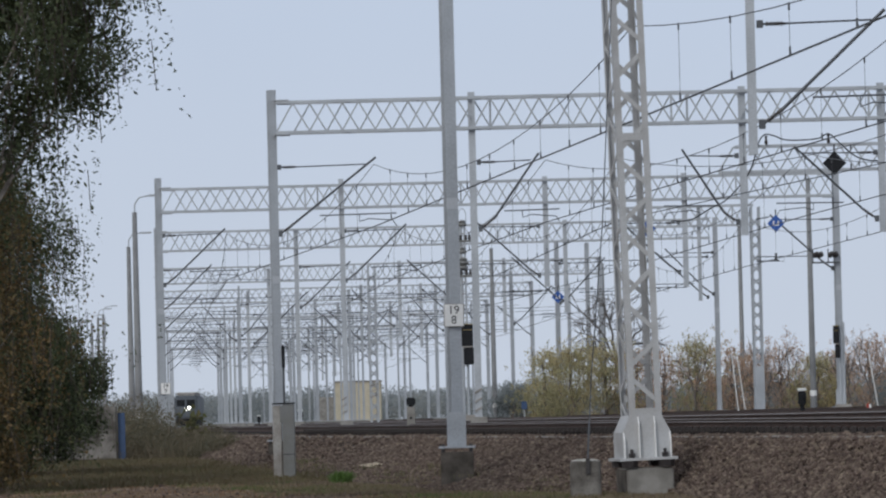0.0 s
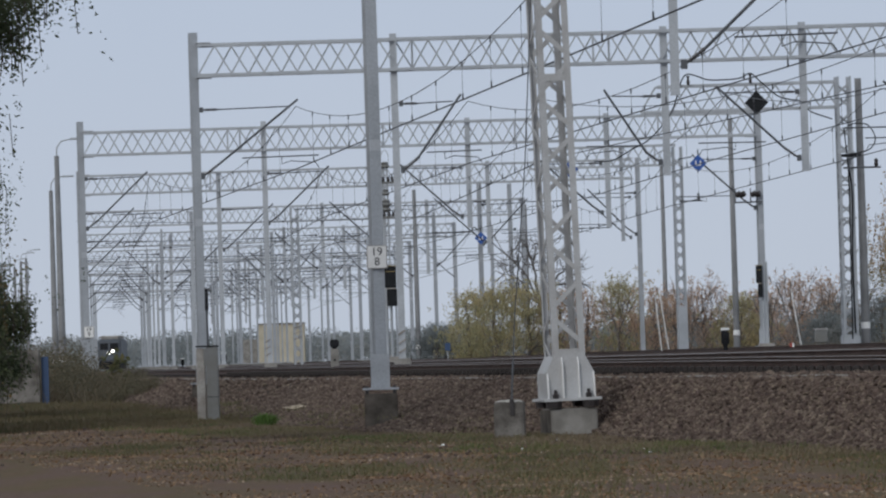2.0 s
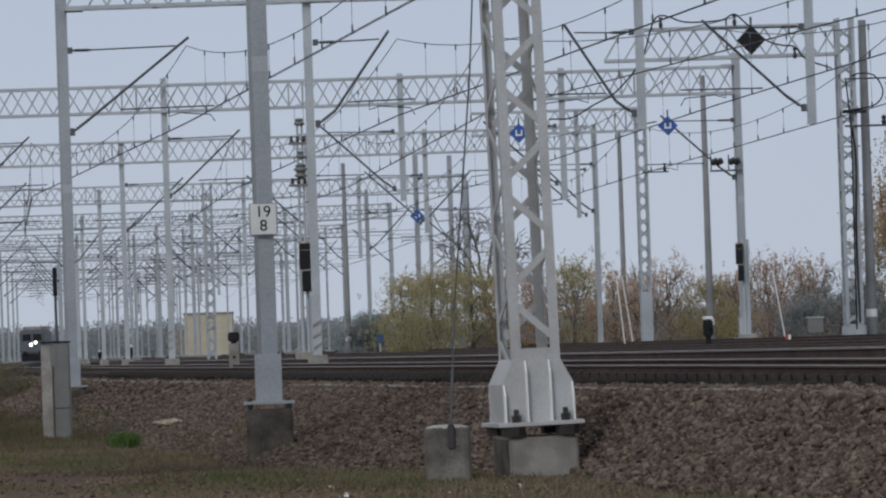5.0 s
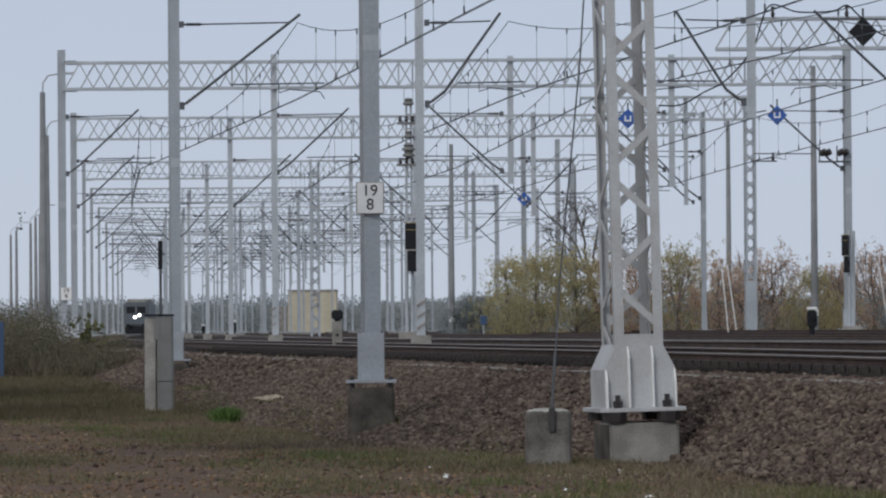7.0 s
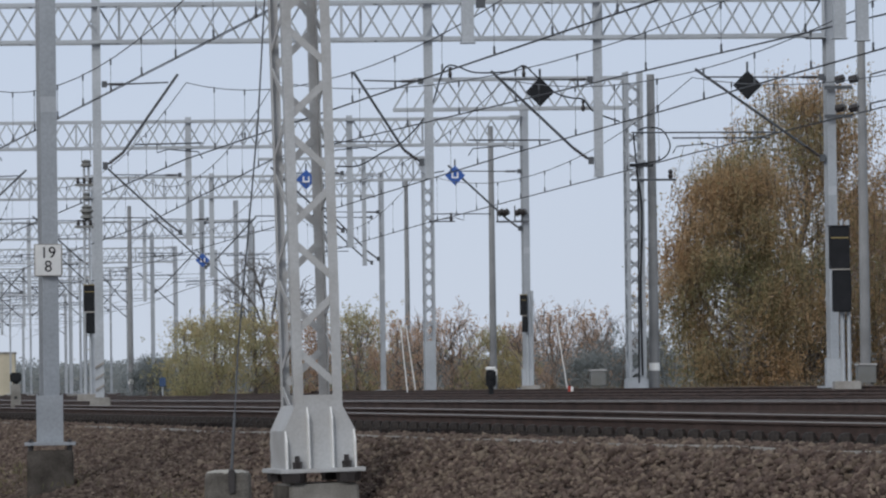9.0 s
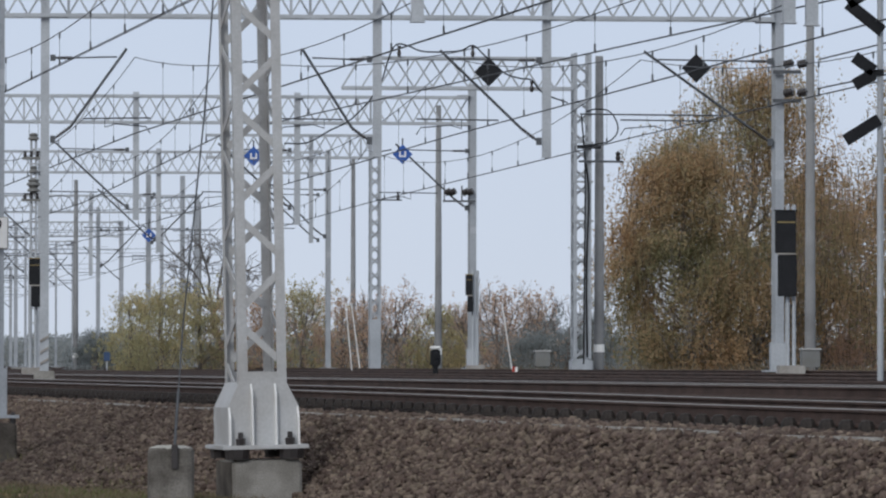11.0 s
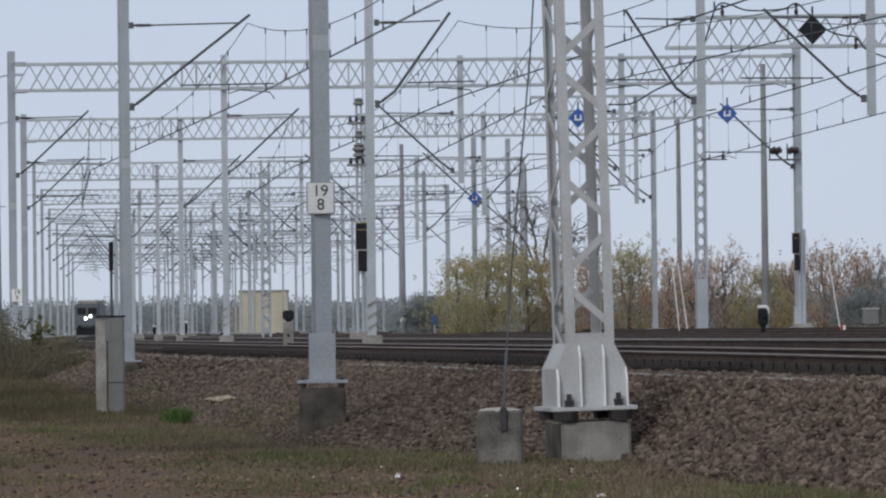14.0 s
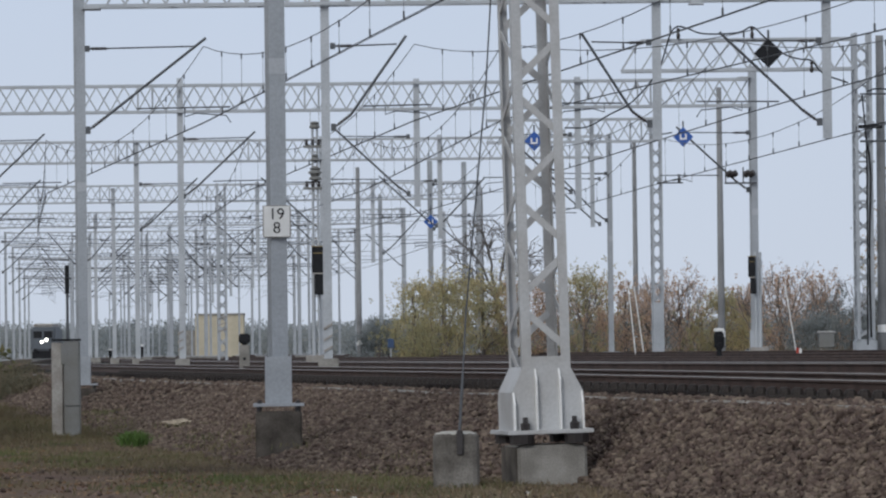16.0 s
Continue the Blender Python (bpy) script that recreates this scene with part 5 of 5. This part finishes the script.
# the trees and weeds beside the path
tree("birch_tree", -9.25, 58, 0.0, 13.0, (3.1, 3.0), "tall birch with dark green drooping foliage by the path", GREENLEAF, 200000, 0.085, 21, 0.40, 0.28, 190, tight=0.036, slim=0.42)
tree("birch_tree", -13.5, 118, 0.2, 8.2, (2.7, 2.6), "dense young birch with dull green leaves", GREENLEAF, 120000, 0.085, 22, 0.02, 0.7, 120)
tree("birch_tree", -12.9, 92, 0.1, 8.4, (2.8, 2.6), "young birch with browning orange leaves", OLIVE, 120000, 0.085, 23, 0.02, 0.8, 120)
tree("shrub", -13.0, 98, 0.0, 3.4, (3.0, 2.4), "dull brown-green shrub at the foot of birches", OLIVE, 40000, 0.085, 24, 0.02, 0.4, 40, BARK, "shrub")


tree("shrub", -12.7, 121, 0.2, 4.2, (2.3, 2.0), "dense dull green shrub beneath a young birch", GREENLEAF, 60000, 0.08, 25, 0.02, 0.4, 60, BARK, "shrub")


def weeds(name, spots, mat, blades, length, width, seed, label, spread=(0.6, 0.6), category="weeds", up=1.0):
    """Blades rising from the spots, bent over, as one tangle."""
    rng = np.random.default_rng(seed)
    v = []
    for x, y, z, s in spots:
        n = int(blades * s)
        p = np.stack([x + rng.normal(size=n) * spread[0] * s, y + rng.normal(size=n) * spread[1] * s, np.full(n, z)], 1)
        d = rng.normal(size=(n, 3)) * 0.45
        d[:, 2] = up
        d /= np.linalg.norm(d, axis=1)[:, None]
        h = (length * s * rng.uniform(0.4, 1.2, n))[:, None]
        e = rng.normal(size=(n, 3)) * np.array([1, 1, 0])
        e /= np.linalg.norm(e, axis=1)[:, None]
        m = p + d * h * 0.6
        t = m + (d * np.array([1.6, 1.6, 0.5])) * h * 0.45
        v.append(np.stack([p - e * width, p + e * width, m + e * width * 0.7, m - e * width * 0.7, t], 1))
    v = np.concatenate(v).reshape(-1, 3)
    k = np.arange(len(v) // 5)[:, None] * 5
    f = np.concatenate([np.hstack([k, k + 1, k + 2]), np.hstack([k, k + 2, k + 3]), np.hstack([k + 3, k + 2, k + 4])])
    ob = new(name, quick(name, v, f, mat))
    return tagged(ob, label, category, kind="stuff")


r3 = random.Random(8)
spots = []
for i in range(60):
    y = r3.uniform(158, 196)
    n = r3.uniform(-3.6, 0.3)
    x = row(y) + n
    spots.append((x, y, gz(x, y) - 0.05, r3.uniform(0.75, 1.3) * (1.0 if n < -1.4 else 0.6)))
for i in range(26):
    x, y = r3.uniform(-13.4, -10.9), r3.uniform(172, 186)
    spots.append((x, y, gz(x, y) - 0.05, r3.uniform(0.9, 1.35) * (1.0 if x < -11.6 else 0.65)))
weeds("bramble_thicket", spots, BRAMBLE, 260, 0.95, 0.010, 31, "tangled brown and green weeds along the foot of the bed", (0.7, 1.6), "weeds", 0.8)
bush_pts = []
r4 = np.random.default_rng(9)
for x, y, z, s in spots:
    g = r4.normal(size=(800, 3))
    g = g / np.linalg.norm(g, axis=1)[:, None] * r4.uniform(size=(800, 1)) ** 0.5
    tall = x < row(y) - 1.4
    bush_pts.append(np.array([x, y, z + (0.8 if tall else 0.35) * s]) + g * np.array([1.1, 2.2, 1.0 if tall else 0.5]) * s)
bp = np.concatenate(bush_pts)
tagged(new("thicket_leaves", leaf_mesh("thicket_leaves", bp, 0.065, BRAMBLE, r4)), "small dull leaves among the weeds", "weeds", kind="stuff")
wd = np.array([-10.4, 165.0, 1.45]) + np.random.default_rng(2).normal(size=(70, 3)) * np.array([0.22, 0.2, 0.22])
tagged(new("weed_plant", leaf_mesh("weed_plant", wd, 0.22, GRASS, np.random.default_rng(5), 0.4)), "leafy green weed by a gantry post", "weeds", kind="stuff")
spots = []
for i in range(1700):
    y = r3.uniform(14, 125)
    n = -r3.uniform(0.3, 9.0)
    x = row(y) + n
    if noise.noise(Vector((x * 0.5, y * 0.09, 5))) > 0.12 or (-1.8 < n < -0.4 and r3.random() < 0.18):
        spots.append((x, y, gz(x, y) - 0.01, r3.uniform(0.5, 1.2)))
weeds("grass", spots, GRASS, 70, 0.11, 0.006, 32, "short patchy green and straw-coloured grass", (0.35, 0.9), "grass")
spots = []
for i in range(1500):
    y = r3.uniform(96, 165)
    x = row(y) + float(toe(y)) - r3.uniform(0.0, 7.0)
    spots.append((x, y, gz(x, y) - 0.01, r3.uniform(0.6, 1.3)))
weeds("verge_grass", spots, VERGE, 50, 0.2, 0.009, 39, "olive and brown rough grass of the verge", (0.5, 1.0), "grass")
spots = []
for i in range(700):
    y = r3.uniform(40, 100)
    x = row(y) + float(toe(y)) - abs(r3.gauss(0, 1.2))
    spots.append((x, y, gz(x, y) - 0.01, r3.uniform(0.4, 1.1)))
weeds("dry_grass", spots, DRY, 60, 0.13, 0.006, 37, "straw-coloured grass along the foot of the stones", (0.3, 0.9), "grass")
spots = [(-3.55 + r3.uniform(-0.08, 0.08), 92 + r3.uniform(-0.4, 0.4), 0.0, r3.uniform(0.8, 1.2)) for i in range(5)]
weeds("grass_tuft", spots, TUFT, 420, 0.30, 0.010, 33, "bright green grass tuft on the verge", (0.07, 0.2), "grass")
spots = []
for i in range(420):
    y = r3.uniform(44, 100)
    x = row(y) + float(toe(y)) - abs(r3.gauss(0.2, 1.5))
    if noise.noise(Vector((x * 0.8, y * 0.16, 12))) > 0.02:
        spots.append((x, y, gz(x, y) - 0.01, r3.uniform(0.5, 1.1)))
weeds("grass", spots, LUSH, 90, 0.12, 0.007, 38, "fresh green grass along the foot of the stones", (0.2, 0.7), "grass")
spots = [(-5.1 + r3.uniform(-0.5, 0.5), 99.4 + r3.uniform(-0.4, 0.4), 0.0, r3.uniform(0.6, 1.1)) for i in range(12)]
weeds("grass_tuft", spots, GRASS, 120, 0.22, 0.008, 34, "grass at the foot of the cable cabinet", (0.15, 0.3), "grass")
spots = [(MX - 0.5 + r3.uniform(-0.5, 0.4), 61.2 + r3.uniform(-0.4, 0.3), 0.0, r3.uniform(0.5, 1.0)) for i in range(14)]
weeds("grass_tuft", spots, GRASS, 110, 0.16, 0.006, 35, "grass at the foot of the mast foundation", (0.15, 0.3), "grass")
spots = []
for i in range(160):
    y = r3.uniform(150, 330)
    x = row(y) + r3.uniform(27, 36)
    spots.append((x, y, 0.9, r3.uniform(0.7, 1.3)))
weeds("dry_grass", spots, DRY, 90, 0.7, 0.02, 36, "dry brown grass behind the tracks", (0.8, 1.2), "grass")

# fallen leaves
lp = []
for i in range(90000):
    y = 12 + 110 * r3.random() ** 1.3
    n = -0.4 - 9.5 * r3.random()
    x = row(y) + n
    if noise.noise(Vector((x * 0.7, y * 0.14, 9))) + r3.uniform(-0.45, 0.45) > -0.05:
        lp.append((x, y, gz(x, y) + 0.015))
tagged(new("fallen_leaves", leaf_mesh("fallen_leaves", np.array(lp), 0.042, LITTER, np.random.default_rng(4), 0.0, 0.6, 0.3)), "brown fallen leaves scattered over the soil", "leaves", kind="stuff")
# scraps of paper and pale stones
for i in range(16):
    y = r3.uniform(45, 98)
    x = row(y) - r3.uniform(0.8, 3.2)
    s = r3.uniform(0.025, 0.06)
    sh = Shape().add([(-s, -s, 0), (s, -s * 0.7, 0.01), (s * 0.8, s, 0), (-s * 0.7, s * 0.8, 0.02), (0, 0, s * 0.6)], [(0, 1, 4), (1, 2, 4), (2, 3, 4), (3, 0, 4), (3, 2, 1, 0)])
    thing("litter_scrap", sh, WHITE, "small crumpled white scrap of litter on the ground", "litter", x, y, gz(x, y), "scraps of litter")

# ---- sleepers and fastenings ----
slp = Shape().add([(-1.3, -0.13, 0), (1.3, -0.13, 0), (1.3, 0.13, 0), (-1.3, 0.13, 0), (-1.3, -0.09, 0.12), (1.3, -0.09, 0.12), (1.3, 0.09, 0.12), (-1.3, 0.09, 0.12)],
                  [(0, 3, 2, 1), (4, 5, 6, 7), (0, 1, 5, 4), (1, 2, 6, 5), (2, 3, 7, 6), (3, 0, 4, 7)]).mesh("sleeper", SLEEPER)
clip = Shape().lathe([(0.075, 0), (0.07, 0.035), (0.05, 0.07), (0.02, 0.08)], (0, 0, 0), 9).mesh("rail_clip", CLIP)
tracks = [ob for ob in bpy.data.objects if ob.name.startswith("railway_track")]
tracks.sort(key=lambda ob: ob.location.x)
for i in range(190):
    y = 34 + 0.6 * i
    ang = math.atan(-(row(y + 1) - row(y - 1)) / 2)
    d = new("sleeper", slp)
    d.parent, d.location, d.rotation_euler = tracks[0], (row(y) + TRACKS[0] - tracks[0].location.x, y, -0.125 + TRACK_Z[0] + grade(y)), (0, -0.016, ang)
    for s in (-0.753 - 0.12, -0.753 + 0.12, 0.753 - 0.12, 0.753 + 0.12):
        if y < 95 or s == -0.753 - 0.12:
            c = new("rail_clip", clip)
            c.parent, c.location = d, (s, 0, 0.12)
for k in range(1, 6):
    sh = Shape()
    for i in range(220):
        y = 60 + 0.6 * i
        x = row(y) + TRACKS[k] - tracks[k].location.x
        sh.box(x - 1.3, x + 1.3, y - 0.11, y + 0.11, -0.125 + TRACK_Z[k], -0.005 + TRACK_Z[k])
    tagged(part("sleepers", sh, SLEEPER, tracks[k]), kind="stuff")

# ---- ballast stones ----
rng = np.random.default_rng(17)
ico = bmesh.new()
bmesh.ops.create_icosphere(ico, subdivisions=1, radius=1.0)
iv = np.array([v.co for v in ico.verts])
it = np.array([[v.index for v in f.verts] for f in ico.faces])
ico.free()


def stones(name, ys, ns, zs, sizes, label):
    k = len(ys)
    nv = len(iv)
    lump = 1 + rng.uniform(-0.52, 0.4, (k, nv, 1))
    sc = np.stack([rng.uniform(0.7, 1.35, k), rng.uniform(0.7, 1.35, k), rng.uniform(0.38, 0.9, k)], 1)[:, None, :] * sizes[:, None, None]
    v = iv[None] * lump * sc
    a = rng.uniform(0, 6.283, k)
    b = rng.uniform(-1.1, 1.1, k)
    ca, sa, cb, sb = np.cos(a)[:, None], np.sin(a)[:, None], np.cos(b)[:, None], np.sin(b)[:, None]
    x, y, z = v[..., 0], v[..., 1], v[..., 2]
    x, z = x * cb - z * sb, x * sb + z * cb
    x, y = x * ca - y * sa, x * sa + y * ca
    rx = np.interp(ys, RYS, RXS)
    v = np.stack([x + (rx + ns)[:, None], y + ys[:, None], z + zs[:, None]], 2).reshape(-1, 3)
    f = (it[None] + (np.arange(k) * nv)[:, None, None]).reshape(-1, 3)
    ob = new(name, quick(name, v, f, STONE))
    ob.parent = bed
    return tagged(ob, label, kind="stuff")


RYS = np.arange(-45, 400, 1.0)
RXS = np.array([row(y) for y in RYS])


k = 66000
ys = 20 + 90 * rng.uniform(size=k) ** 1.25
ns = toe(ys) + (1.5 - toe(ys)) * rng.uniform(size=k)
stones("ballast_stones", ys, ns, bedlevel(ns, ys) + rng.uniform(-0.01, 0.035, k), rng.uniform(0.024, 0.052, k), "loose brown crushed stones on the slope")
k = 9000
ys = rng.uniform(100, 190, k)
ns = toe(ys) + (1.4 - toe(ys)) * rng.uniform(size=k)
stones("ballast_stones", ys, ns, bedlevel(ns, ys) + rng.uniform(0, 0.03, k), rng.uniform(0.035, 0.065, k), "loose brown crushed stones on the slope")
k = 3600
ys = rng.uniform(44, 110, k)
ns = toe(ys) - np.abs(rng.normal(size=k)) * np.where(rng.uniform(size=k) < 0.5, 0.5, 4.0)
zs = np.array([ground_z(np.interp(y, RYS, RXS) + n, y) for y, n in zip(ys, ns)])
stones("ballast_stones", ys, ns, zs + 0.01, rng.uniform(0.015, 0.04, k), "loose brown stones strayed onto the soil")
